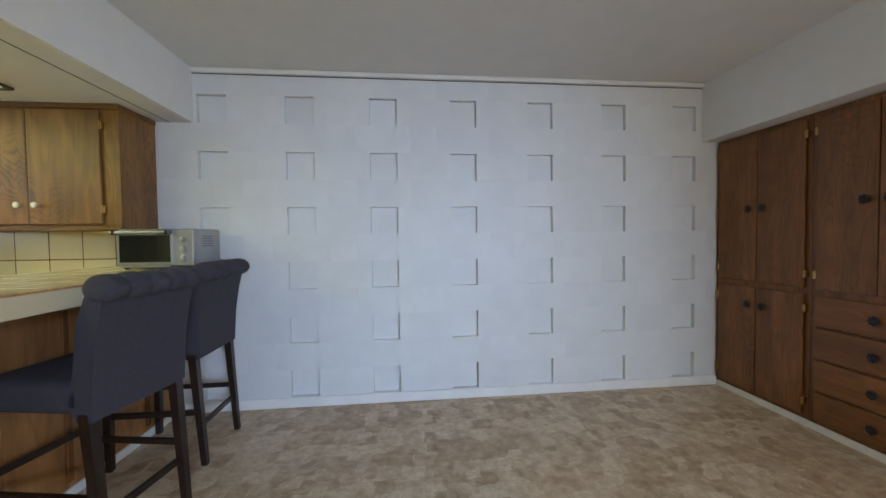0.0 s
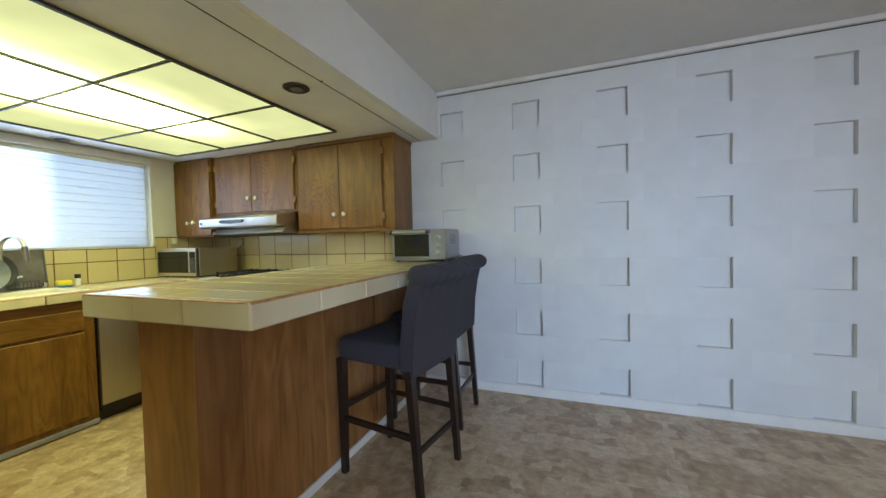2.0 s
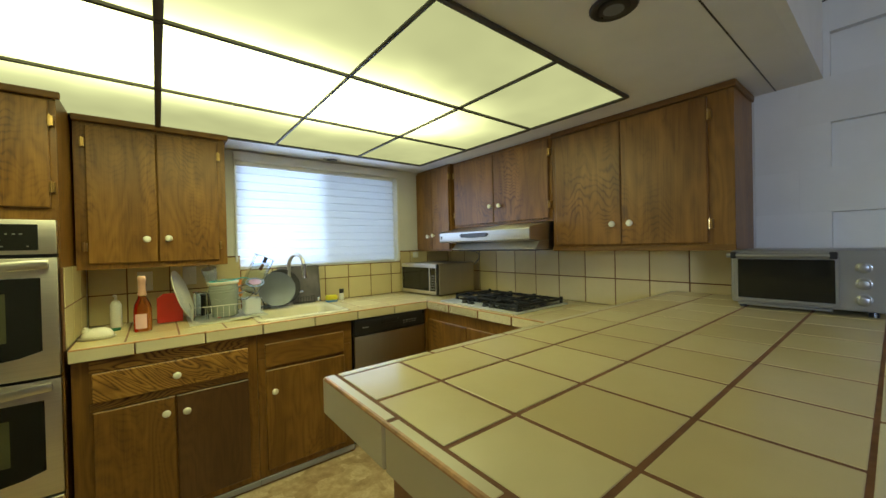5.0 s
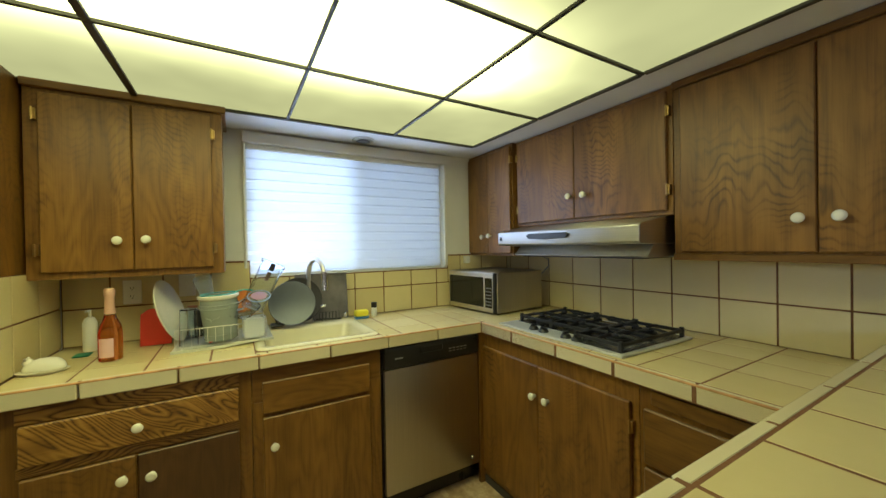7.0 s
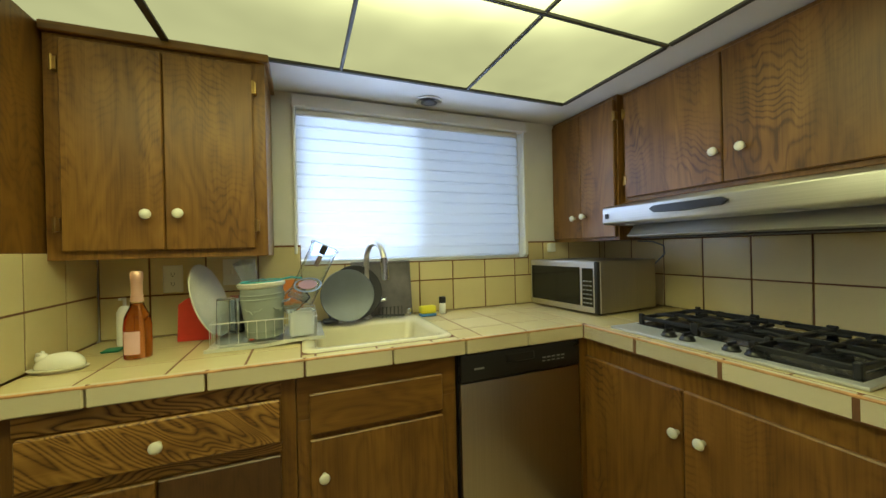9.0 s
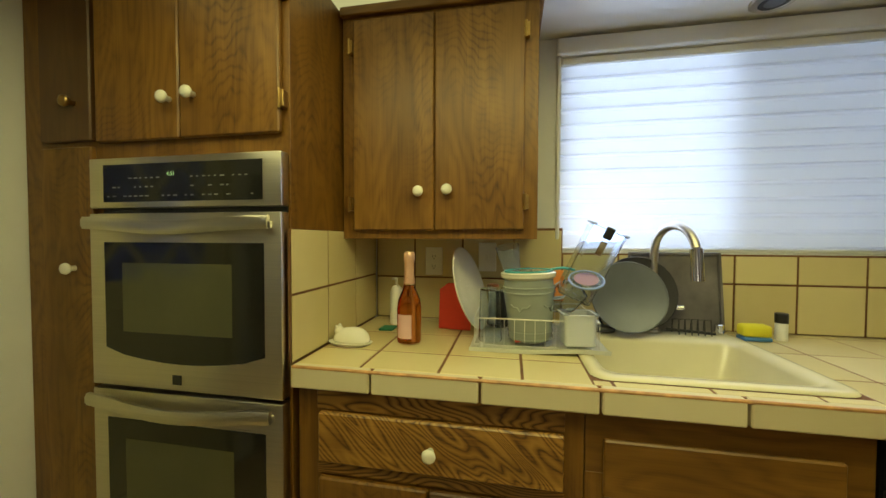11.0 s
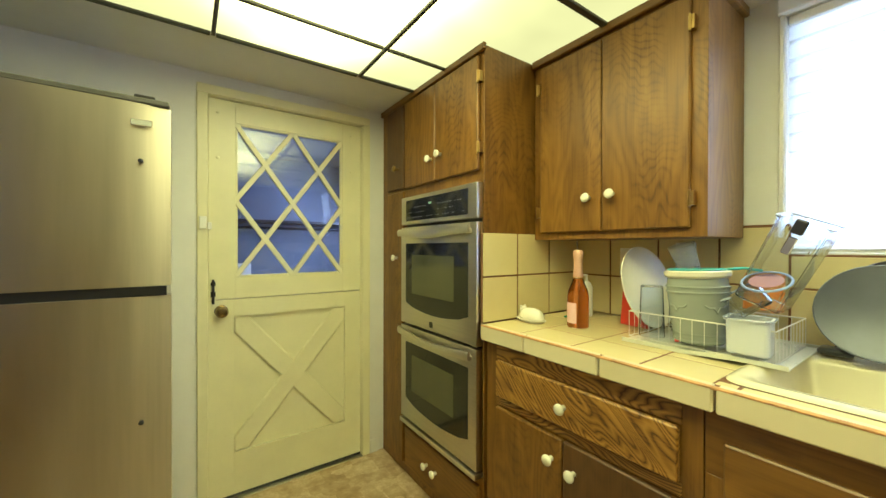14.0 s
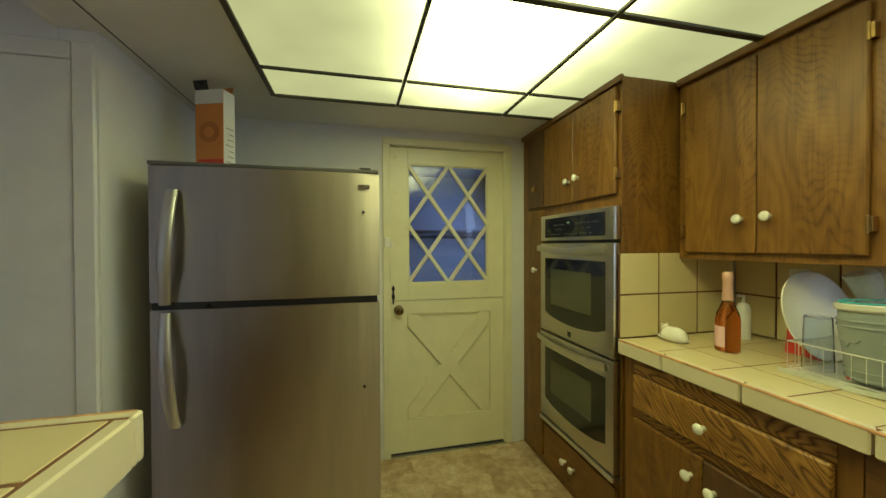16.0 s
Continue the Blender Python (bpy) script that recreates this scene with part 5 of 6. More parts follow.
h = thing("gas_hob", (-3.40, 2.32, ZT), "steel gas hob with black cast-iron grates and black knobs", "gas hob")
HX0, HX1, HY0, HY1 = -3.765, -3.008, 2.048, 2.585
part("tray", box((HX0, HY0, ZT + 0.0008), (HX1, HY1, ZT + 0.012), 0.005, seg=2), HOBSTEEL, h, smooth=40)
WELL = plain("black_enamel", (0.022, 0.022, 0.024), 0.22, spots=0.2)
part("well", box((HX0 + 0.025, HY0 + 0.125, ZT + 0.0115), (HX1 - 0.262, HY1 - 0.02, ZT + 0.0137), 0.001), WELL, h, "black enamel well")
part("well", box((HX1 - 0.2615, HY0 + 0.030, ZT + 0.0115), (HX1 - 0.022, HY1 - 0.02, ZT + 0.0137), 0.001), WELL, h, "black enamel well")
part("spill_pan", box((HX1 - 0.235, HY0 + 0.055, ZT + 0.0138), (HX1 - 0.045, HY0 + 0.285, ZT + 0.0148), 0.001), plain("grey_enamel_pan", (0.15, 0.15, 0.15), 0.25, 0.4), h, "grey reflecting pan")
for x in (-3.535, -3.467, -3.325, -3.261):
    k = part("knob", lathe((x, HY0 + 0.048, ZT + 0.012), (0, 0, 1), [(0.026, 0), (0.026, 0.005), (0.022, 0.008), (0.020, 0.016), (0.015, 0.019)], seg=20), BLACK, h, "black control knob", smooth=40)
    part("grip", box((x - 0.0035, HY0 + 0.027, ZT + 0.030), (x + 0.0035, HY0 + 0.069, ZT + 0.040), 0.0015), BLACK, k)
for x in (HX0 + 0.155, -3.42, HX1 - 0.155):
    for y in ((HY0 + 0.21, HY0 + 0.42) if x != -3.42 else (HY0 + 0.32,)):
        b = part("burner", lathe((x, y, ZT + 0.0136), (0, 0, 1), [(0.052, 0), (0.050, 0.010), (0.038, 0.012), (0.038, 0.020), (0.030, 0.023)], seg=24), IRON, h, "black burner with cap", smooth=40)
def grate(x0, x1, y0, y1, long=False):
    bm = bmesh.new()
    z = ZT + 0.044
    b = 0.0062
    for a, c in (((x0, y0), (x1, y0)), ((x0, y1), (x1, y1)), ((x0, y0), (x0, y1)), ((x1, y0), (x1, y1)), ((x0, (y0 + y1) / 2), (x1, (y0 + y1) / 2))):
        box((min(a[0], c[0]) - b, min(a[1], c[1]) - b, z - 0.012), (max(a[0], c[0]) + b, max(a[1], c[1]) + b, z + 0.003), 0.002, bm)
    mx = (x0 + x1) / 2
    for cy in ((y0 * 0.75 + y1 * 0.25), (y0 * 0.25 + y1 * 0.75)):
        for dx, dy in ((1, 0), (-1, 0), (0, 1), (0, -1)):
            rx, ry = (x1 - x0) / 2, (y1 - y0) / 4
            p = (mx + dx * 0.028, cy + dy * 0.025)
            q = (mx + dx * (rx + 0.006), cy + dy * ry)
            tube([(p[0], p[1], z + 0.004), ((p[0] + q[0]) / 2, (p[1] + q[1]) / 2, z + 0.005), (q[0], q[1], z - 0.002)], 0.0075, bm, 6)
    for x in (x0, x1):
        for y in (y0, y1):
            box((x - 0.009, y - 0.009, ZT + 0.0138), (x + 0.009, y + 0.009, z + 0.012), 0.003, bm)
    return bm
for i in range(3):
    gx0 = HX0 + 0.035 + i * 0.233
    part("grate", grate(gx0, gx0 + 0.222, HY0 + (0.045 if i == 2 else 0.145), HY1 - 0.03), IRON, h, "black cast-iron grate")

h = thing("range_hood", (-3.5, 2.45, 1.34), "low stainless range hood with black grip strip under the wall cabinet", "range hood")
HA, HB = -3.935, -3.020
prof = [(YB - 0.016, 1.530), (2.40, 1.528), (2.215, 1.496), (2.192, 1.484), (2.190, 1.416), (2.200, 1.408), (2.30, 1.404), (YB - 0.016, 1.404)]
part("shell", prism(prof, basis((HA, 0, 0), (0, 1, 0), (0, 0, 1), (1, 0, 0)), HB - HA, bev=0.003), HOODSTEEL, h, smooth=30)
prof = [(2.300, 1.4035), (2.262, 1.362), (2.246, 1.352), (2.262, 1.345), (YB - 0.016, 1.345), (YB - 0.016, 1.4035)]
part("skirt", prism(prof, basis((HA + 0.085, 0, 0), (0, 1, 0), (0, 0, 1), (1, 0, 0)), HB - HA - 0.086, bev=0.002), HOODSTEEL, h, "steel lower skirt set back under the front", smooth=30)
prof = [(0, 0.004), (0.02, -0.012), (0.14, -0.018), (0.28, -0.012), (0.30, 0.004), (0.28, 0.016), (0.02, 0.016)]
part("grip", prism(prof, basis((-3.675, 2.178, 1.454), (1, 0, 0), (0, 0, 1), (0, 1, 0)), 0.0125, bev=0.002), BLACK, h, "black curved grip strip")
part("badge", box((-3.915, 2.1865, 1.435), (-3.897, 2.1905, 1.458), 0.0006), DKGREY, h)
part("filter", box((HA + 0.12, 2.29, 1.338), (HB - 0.05, 2.70, 1.3445)), DKGREY, h)
for x in (-3.80, -3.22):
    part("lamp_cover", box((x - 0.025, 2.215, 1.4015), (x + 0.025, 2.250, 1.4045), 0.001), WHITEP, h, "small white lamp cover")
cd = thing("appliance_cord", (-4.0, 2.74, 1.25), "pale grey cord looping up behind the microwave", "cord")
part("cord", tube([(-4.03, 2.66, 1.20), (-4.0, 2.70, 1.255), (-4.02, 2.72, 1.30), (-4.10, 2.735, 1.325), (-4.2, 2.738, 1.33)], 0.004), GREY, cd)

m = thing("microwave", (-4.2, 2.45, ZT), "steel-fronted microwave oven set diagonally in the counter corner", "microwave")
MW, MD, MH = 0.25, 0.20, 0.275
# its front looks along +x and a little to -y
def mb(u0, u1, z0, z1, v0, v1, bev=0.0, seg=1):
    bm = box((u0, -MD - v1, z0), (u1, -MD - v0, z1), bev, seg=seg)
    bmesh.ops.transform(bm, matrix=MMAT, verts=bm.verts)
    return bm
MMAT = Matrix.Translation((-4.235, 2.385, ZT)) @ Matrix.Rotation(radians(4.5), 4, "Z")
part("body", mb(-MW, MW, 0.012, MH, -2 * MD - 0.03, 0.0, 0.004), STEEL_Y, m)
part("front", mb(-MW, MW, 0.014, MH - 0.001, 0.0005, 0.022, 0.004), STEEL, m, "brushed steel front frame")
part("window", mb(-MW + 0.015, MW - 0.110, 0.045, MH - 0.032, 0.0222, 0.024, 0.0005), BLACKGLASS, m, "black glass door window")
kp = part("keypad", mb(MW - 0.095, MW - 0.025, 0.045, MH - 0.035, 0.0222, 0.024, 0.0005), BLACKGLASS, m, "black keypad")
for i in range(6):
    for j in range(3):
        part("key", mb(MW - 0.090 + j * 0.021, MW - 0.074 + j * 0.021, 0.060 + i * 0.022, 0.067 + i * 0.022, 0.0241, 0.0246), MARK, kp)
part("edge_strip", mb(MW - 0.018, MW + 0.001, 0.014, MH, 0.003, 0.024, 0.002), BLACK, m)
for u in (-MW + 0.04, MW - 0.04):
    for v in (-0.04, -0.34):
        bm = lathe((u, -MD - v, 0), (0, 0, 1), [(0.012, 0), (0.011, 0.013)], seg=10)
        bmesh.ops.transform(bm, matrix=MMAT, verts=bm.verts)
        part("foot", bm, BLACK, m)

# ---- small things on the sink counter ----
def bottle_rose():
    b = thing("wine_bottle", (-4.155, 0.29, ZT), "rose wine bottle with peach foil neck and pink label", "bottle")
    o = (-4.155, 0.290, ZT)
    part("glass", lathe(o, (0, 0, 1), [(0.036, 0), (0.040, 0.006), (0.040, 0.115), (0.036, 0.145), (0.022, 0.178), (0.0155, 0.208), (0.0150, 0.272)], seg=28), ROSE, b, smooth=50)
    part("wine", lathe((o[0], o[1], o[2] + 0.004), (0, 0, 1), [(0.034, 0), (0.0372, 0.006), (0.0372, 0.108), (0.033, 0.138), (0.019, 0.170), (0.013, 0.185)], seg=24), glass("rose_wine", (0.93, 0.42, 0.17), 0.02, 1.12), b, "rose wine", smooth=50)
    part("foil", lathe((o[0], o[1], o[2] + 0.197), (0, 0, 1), [(0.0195, 0), (0.0165, 0.03), (0.0162, 0.07), (0.0185, 0.075), (0.0185, 0.098), (0.013, 0.105)], seg=20), FOIL, b, "peach foil", smooth=50)
    bm = bmesh.new()
    a0 = math.atan2(0.4, 1.26) - 0.15
    rows = []
    for k in range(9):
        a = a0 + (k / 8 - 0.5) * 1.3 - 0.35
        rows.append((bm.verts.new((o[0] + 0.0406 * math.cos(a), o[1] + 0.0406 * math.sin(a), ZT + 0.02)), bm.verts.new((o[0] + 0.0406 * math.cos(a), o[1] + 0.0406 * math.sin(a), ZT + 0.098))))
    for p, q in zip(rows, rows[1:]):
        bm.faces.new((p[0], q[0], q[1], p[1]))
    part("label", bm, PAPER, b, "pink paper label")
bottle_rose()

b = thing("soap_bottle", (-4.40, 0.165, ZT), "slim white pump bottle in the counter corner", "bottle")
part("bottle", lathe((-4.40, 0.165, ZT), (0, 0, 1), [(0.024, 0), (0.026, 0.005), (0.026, 0.13), (0.018, 0.15), (0.010, 0.156)], seg=24), WHITEP, b, smooth=40)
part("pump", tube([(-4.40, 0.165, ZT + 0.155), (-4.40, 0.165, ZT + 0.185), (-4.372, 0.16, ZT + 0.186)], 0.006), WHITEP, b)

b = thing("butter_dish", (-4.07, 0.105, ZT), "white ceramic animal-shaped covered dish on the counter", "covered dish")
bm = bmesh.new()
rings = []
for r, z in ((0.040, 0.0), (0.050, 0.008), (0.052, 0.012)):
    rings.append([bm.verts.new((-4.085 + 0.78 * r * math.cos(a) - 0.9 * r * 0.0, 0.112 + 1.45 * r * math.sin(a), ZT + z)) for a in [2 * math.pi * k / 28 for k in range(28)]])
for p, q in zip(rings, rings[1:]):
    for k in range(28):
        bm.faces.new((p[k], p[(k + 1) % 28], q[(k + 1) % 28], q[k]))
bm.faces.new(rings[0][::-1])
bm.faces.new(rings[-1])
part("dish", bm, PORC, b, smooth=40)
bm = bmesh.new()
one = bmesh.new()
bmesh.ops.create_uvsphere(one, u_segments=24, v_segments=14, radius=1)
for v in one.verts:
    v.co.z = max(v.co.z, -0.1)
    k = 1 + 0.18 * max(0, v.co.y)
    v.co = Vector((v.co.x * 0.033 * k, v.co.y * 0.062, v.co.z * 0.042 * k))
join(bm, one, Matrix.Translation((-4.085, 0.116, ZT + 0.0165)))
for dx, dy, dz, r in ((0, -0.048, 0.045, 0.017), (-0.011, -0.052, 0.060, 0.006), (0.011, -0.052, 0.060, 0.006)):
    one = bmesh.new()
    bmesh.ops.create_uvsphere(one, u_segments=14, v_segments=8, radius=r)
    join(bm, one, Matrix.Translation((-4.085 + dx, 0.112 + dy + 0.01, ZT + dz)))
part("lid", bm, PORC, b, "animal-shaped lid", smooth=True)

b = thing("scrub_pad", (-4.36, 0.15, ZT), "thin green scouring pad lying behind the bottle", "scouring pad")
part("pad", box((-4.335, 0.135, ZT), (-4.275, 0.19, ZT + 0.008), 0.003), plain("green_pad", (0.03, 0.22, 0.12), 0.9), b)

for nm, y, z, lab in (("outlet", 0.297, 1.204, "white double wall outlet on the tiled splashback"), ("light_switch", 0.525, 1.225, "white wall switch plate on the tiled splashback")):
    b = thing(nm, (XW + 0.012, y, z), lab, nm.replace("_", " "))
    part("plate", slab(FWN, y - 0.037, y + 0.037, z - 0.06, z + 0.06, 0.0135, 0.0195, 0.003), WHITEP, b)
    if nm == "outlet":
        for dz in (-0.021, 0.021):
            q = part("socket", slab(FWN, y - 0.017, y + 0.017, z + dz - 0.015, z + dz + 0.015, 0.0197, 0.0215, 0.001), WHITEP, b)
            for dy in (-0.006, 0.006):
                part("slot", slab(FWN, y + dy - 0.001, y + dy + 0.001, z + dz - 0.004, z + dz + 0.006, 0.0216, 0.022), BLACK, q)
            part("slot", slab(FWN, y - 0.002, y + 0.002, z + dz - 0.011, z + dz - 0.007, 0.0216, 0.022), BLACK, q)
    else:
        part("toggle", slab(FWN, y - 0.005, y + 0.005, z - 0.01, z + 0.012, 0.0197, 0.028, 0.002), WHITEP, b)

# dish rack with what stands in it
RXa, RXb, RYa, RYb = -4.42, -4.115, 0.512, 0.880
dr = thing("drain_tray", (-4.27, 0.65, ZT), "milky plastic drip tray under the dish rack", "drain tray")
def tray_z(y):
    return ZT + 0.0010 + 0.0105 * min(1.0, max(0.0, (y - 0.68) / 0.13))
ends = (RYa - 0.015, 0.68, 0.81, RYb + 0.028)
bm = bmesh.new()
for x0, x1, up in ((RXa - 0.01, RXb + 0.015, 0.0035), (RXb + 0.0155, RXb + 0.0195, 0.012), (RXa - 0.0145, RXa - 0.0105, 0.012)):
    prof = [(y, tray_z(y)) for y in ends] + [(y, tray_z(y) + up) for y in reversed(ends)]
    prism(prof, basis((x0, 0, 0), (0, 1, 0), (0, 0, 1), (1, 0, 0)), x1 - x0, bm)
part("tray", bm, plain("milky_plastic", (0.60, 0.60, 0.50), 0.3), dr)
rk = thing("dish_rack", (-4.27, 0.65, ZT), "white-coated wire dish rack beside the sink", "dish rack")
wire = plain("pale_wire", (0.72, 0.70, 0.64), 0.35, 0.3)
z0, z1 = ZT + 0.018, ZT + 0.100
for z in (z0, z1):
    part("rim", tube([(RXa, RYa, z), (RXb, RYa, z), (RXb, RYb, z), (RXa, RYb, z), (RXa, RYa, z)], 0.0022 if z == z1 else 0.0016), wire, rk)
bm = bmesh.new()
for i in range(13):
    y = RYa + (RYb - RYa) * i / 12
    for x in (RXa, RXb):
        part("wire", tube([(x, y, z0), (x, y, z1)], 0.0010, None, 5), wire, rk)
    part("wire", tube([(RXa, y, z0), (RXb, y, z0)], 0.0010, None, 5), wire, rk)
for i in range(1, 9):
    x = RXa + (RXb - RXa) * i / 9
    for y in (RYa, RYb):
        part("wire", tube([(x, y, z0), (x, y, z1)], 0.0010, None, 5), wire, rk)
bm.free()
for x in (RXa + 0.02, RXb - 0.02):
    for y in (RYa + 0.02, RYb - 0.02):
        part("foot", lathe((x, y, tray_z(y) + 0.0035), (0, 0, 1), [(0.006, 0), (0.005, z0 - tray_z(y) - 0.003)], seg=8), WHITEP, rk)


def cup(bm, base, axis, r0, r1, h, t=0.0025, seg=24):
    """An open vessel with a real wall."""
    return lathe(base, axis, [(r0 * 0.9, 0), (r0, 0.003), (r1, h), (r1 - t, h), (r0 - t, 0.006), (0.001, 0.006)], bm, seg)


G = "things drying in the dish rack"
b = thing("utensil_crock", (-4.23, 0.665, z0), "pale sage ceramic pot with cream rim drying in the rack", "crock", G)
o = (-4.195, 0.687, z0 + 0.003)
part("pot", lathe(o, (0, 0, 1), [(0.058, 0), (0.066, 0.006), (0.069, 0.014), (0.070, 0.05), (0.078, 0.13), (0.081, 0.168), (0.078, 0.183), (0.078, 0.193), (0.075, 0.200)], seg=36), SAGE, b, smooth=40)
for dz, r in ((0.006, 0.0715), (0.026, 0.0725), (0.150, 0.083), (0.166, 0.0835)):
    part("band", lathe((o[0], o[1], o[2] + dz), (0, 0, 1), [(r - 0.009, 0), (r, 0.003), (r, 0.007), (r - 0.009, 0.010)], seg=36), SAGE, b, "raised band", smooth=50)
part("rim", lathe((o[0], o[1], o[2] + 0.198), (0, 0, 1), [(0.080, 0), (0.086, 0.006), (0.087, 0.018), (0.082, 0.022), (0.078, 0.016)], seg=36), plain("cream_glaze", (0.74, 0.72, 0.60), 0.2), b, "cream rim", smooth=40)
part("lid", lathe((o[0], o[1], o[2] + 0.215), (0, 0, 1), [(0.074, 0), (0.074, 0.005), (0.05, 0.008), (0.012, 0.008), (0.012, 0.016), (0.004, 0.018)], seg=30), CLEAR, b, "clear lid")
part("seal", tube([(o[0] + 0.074 * math.cos(a), o[1] + 0.074 * math.sin(a), o[2] + 0.222) for a in [2 * math.pi * k / 24 for k in range(25)]], 0.0028), TEAL, b, "teal rubber seal")
def on_pot(a, z, r=0.0772):
    return (o[0] + r * math.cos(a), o[1] + r * math.sin(a), o[2] + z)
for a0 in (-0.42, 0.98):
    bm = tube([on_pot(a0 + d, z) for d, z in ((-0.42, 0.121), (-0.30, 0.112), (-0.12, 0.113), (0, 0.098), (0.12, 0.113), (0.30, 0.112), (0.42, 0.121))], 0.0026, None, 6)
    part("relief", bm, SAGE, b, "raised wing pattern", smooth=True)
part("strap", tube([(o[0] - 0.02, o[1] + 0.072, o[2] + 0.222), (o[0] - 0.03, o[1] + 0.11, o[2] + 0.226), (o[0] - 0.035, o[1] + 0.15, o[2] + 0.218)], 0.004), TEAL, b)
b.rotation_euler[0] = radians(2.5)

def disc(name, c, normal, r, mat, label, cat, group=G, depth=0.012, squash=1.0):
    b = thing(name, c, label, cat, group)
    bm = lathe((0, 0, 0), (0, 0, 1), [(r * 0.55, 0), (r * 0.6, 0.001), (r, depth), (r + 0.002, depth + 0.003), (r - 0.003, depth + 0.002), (r * 0.6, 0.004), (0.002, 0.0035)], seg=40)
    rot = Vector(normal).to_track_quat("Z", "Y").to_matrix().to_4x4()
    bmesh.ops.transform(bm, matrix=Matrix.Translation(c) @ rot @ Matrix.Diagonal((squash, 1, 1, 1)), verts=bm.verts)
    part("dish", bm, mat, b, smooth=40)
    m = Matrix.Translation(c) @ rot
    part("rim", tube([m @ Vector((squash * (r + 0.001) * math.cos(a), (r + 0.001) * math.sin(a), depth + 0.001)) for a in [2 * math.pi * k / 32 for k in range(33)]], 0.0028), mat, b)
    return b


disc("oval_plate", (-4.315, 0.466, z0 + 0.146), (0.28, 0.85, 0.28), 0.150, plain("cream_plate", (0.74, 0.70, 0.58), 0.25), "cream oval serving plate standing tilted in the rack", "plate", squash=0.75)

b = thing("cutting_board", (-4.37, 0.435, ZT), "red plastic cutting board with handle standing against the rack", "cutting board")
bm = prism([(-0.055, 0), (0.075, 0), (0.075, 0.155), (0.03, 0.175), (-0.02, 0.175), (-0.055, 0.150)], Matrix.Identity(4), 0.008, bev=0.002)
bmesh.ops.transform(bm, matrix=Matrix.Translation((-4.345, 0.405, ZT + 0.002)) @ Matrix.Rotation(radians(-8), 4, "Y") @ basis((0, 0, 0), (0.25, 0.968, 0), (0, 0, 1), (0.968, -0.25, 0)), verts=bm.verts)
part("board", bm, RED, b)

def jar(name, base, axis, r0, r1, h, mat, label, cat, group=G, lid=None):
    b = thing(name, base, label, cat, group)
    part("cup", cup(bmesh.new(), base, axis, r0, r1, h), mat, b, smooth=40)
    if lid:
        e = Vector(base) + Vector(axis).normalized() * h
        part("lid", lathe(e, axis, [(r1 + 0.003, 0), (r1 + 0.003, 0.010), (r1 * 0.8, 0.012)], seg=24), lid, b)
    return b


jar("measuring_cup", (-4.35, 0.575, z0 + 0.004), (0, 0.05, 1), 0.040, 0.044, 0.15, CLEAR, "clear plastic measuring jug upside down in the rack", "measuring jug")
jar("blender_cup", (-4.285, 0.628, z0 + 0.212), (0.28, -0.20, 0.94), 0.029, 0.041, 0.095, MILKY, "small milky plastic cup perched over the pot", "cup")
jar("glass_tumbler", (-4.170, 0.558, z0 + 0.168), (0, 0, -1), 0.033, 0.038, 0.166, CLEAR, "tall clear tumbler standing upside down in the rack", "tumbler")
jar("dark_bottle", (-4.375, 0.600, z0 + 0.003), (0, 0, 1), 0.030, 0.028, 0.12, BLACK, "black plastic cup in the rack", "cup", lid=BLACK)
jar("spice_grinder", (-4.395, 0.555, z0 + 0.003), (0, 0, 1), 0.022, 0.020, 0.14, WHITEP, "white bottle with red-brown contents", "bottle", lid=plain("rust_cap", (0.35, 0.12, 0.05), 0.4))

EDGE = plain("clear_plastic_edge", (0.42, 0.48, 0.60), 0.2)
def clear_box(name, c, size, rot, label, cat, mat=None, t=0.0025):
    b = thing(name, c, label, cat, G)
    x, y, z = (s / 2 for s in size)
    bm = bmesh.new()
    rings = []
    for e, zz in ((-0.004, -z), (0, -z + 0.004), (0.0015, z - 0.006), (0.006, z - 0.005), (0.006, z), (0.0015 - t, z), (-t, -z + 0.006)):
        rings.append([bm.verts.new((px, py, zz)) for px, py in rrect(-x - e, -y - e, x + e, y + e, 0.012, 3)])
    for p, q in zip(rings, rings[1:]):
        for k in range(len(p)):
            bm.faces.new((p[k], p[(k + 1) % len(p)], q[(k + 1) % len(q)], q[k]))
    bm.faces.new(rings[0][::-1])
    bm.faces.new(rings[-1])
    m = Matrix.Translation(c) @ Euler([radians(a) for a in rot]).to_matrix().to_4x4()
    bmesh.ops.transform(bm, matrix=m, verts=bm.verts)
    part("box", bm, mat or CLEAR, b)
    edge = tube([m @ Vector((px, py, z)) for px, py in rrect(-x - 0.006, -y - 0.006, x + 0.006, y + 0.006, 0.014, 3) + [(-x + 0.01, -y - 0.006)]], 0.0024, None, 6)
    part("rim", edge, EDGE, b)
    return b, m


b, mm = clear_box("food_container", (-4.235, 0.872, ZT + 0.268), (0.115, 0.105, 0.245), (-25, 4, -4), "tall clear plastic container with black latch leaning over the sink edge", "food container")
bm = box((0.056, -0.013, 0.090), (0.068, 0.013, 0.128), 0.004, seg=2)
bmesh.ops.transform(bm, matrix=mm, verts=bm.verts)
part("latch", bm, BLACK, b, "black latch")
bm = box((0.059, -0.010, 0.035), (0.063, 0.010, 0.081), 0.002)
bmesh.ops.transform(bm, matrix=mm, verts=bm.verts)
part("hook", bm, CHROME, b, "metal hook")
b, mm = clear_box("food_box", (-4.142, 0.822, ZT + 0.076), (0.080, 0.090, 0.095), (0, 0, 6), "small frosted plastic box standing in the rack", "food box", FROST)
b, mm = clear_box("food_box", (-4.20, 0.795, ZT + 0.160), (0.10, 0.085, 0.06), (35, -10, 30), "clear plastic box lying tilted on the rack", "food box")
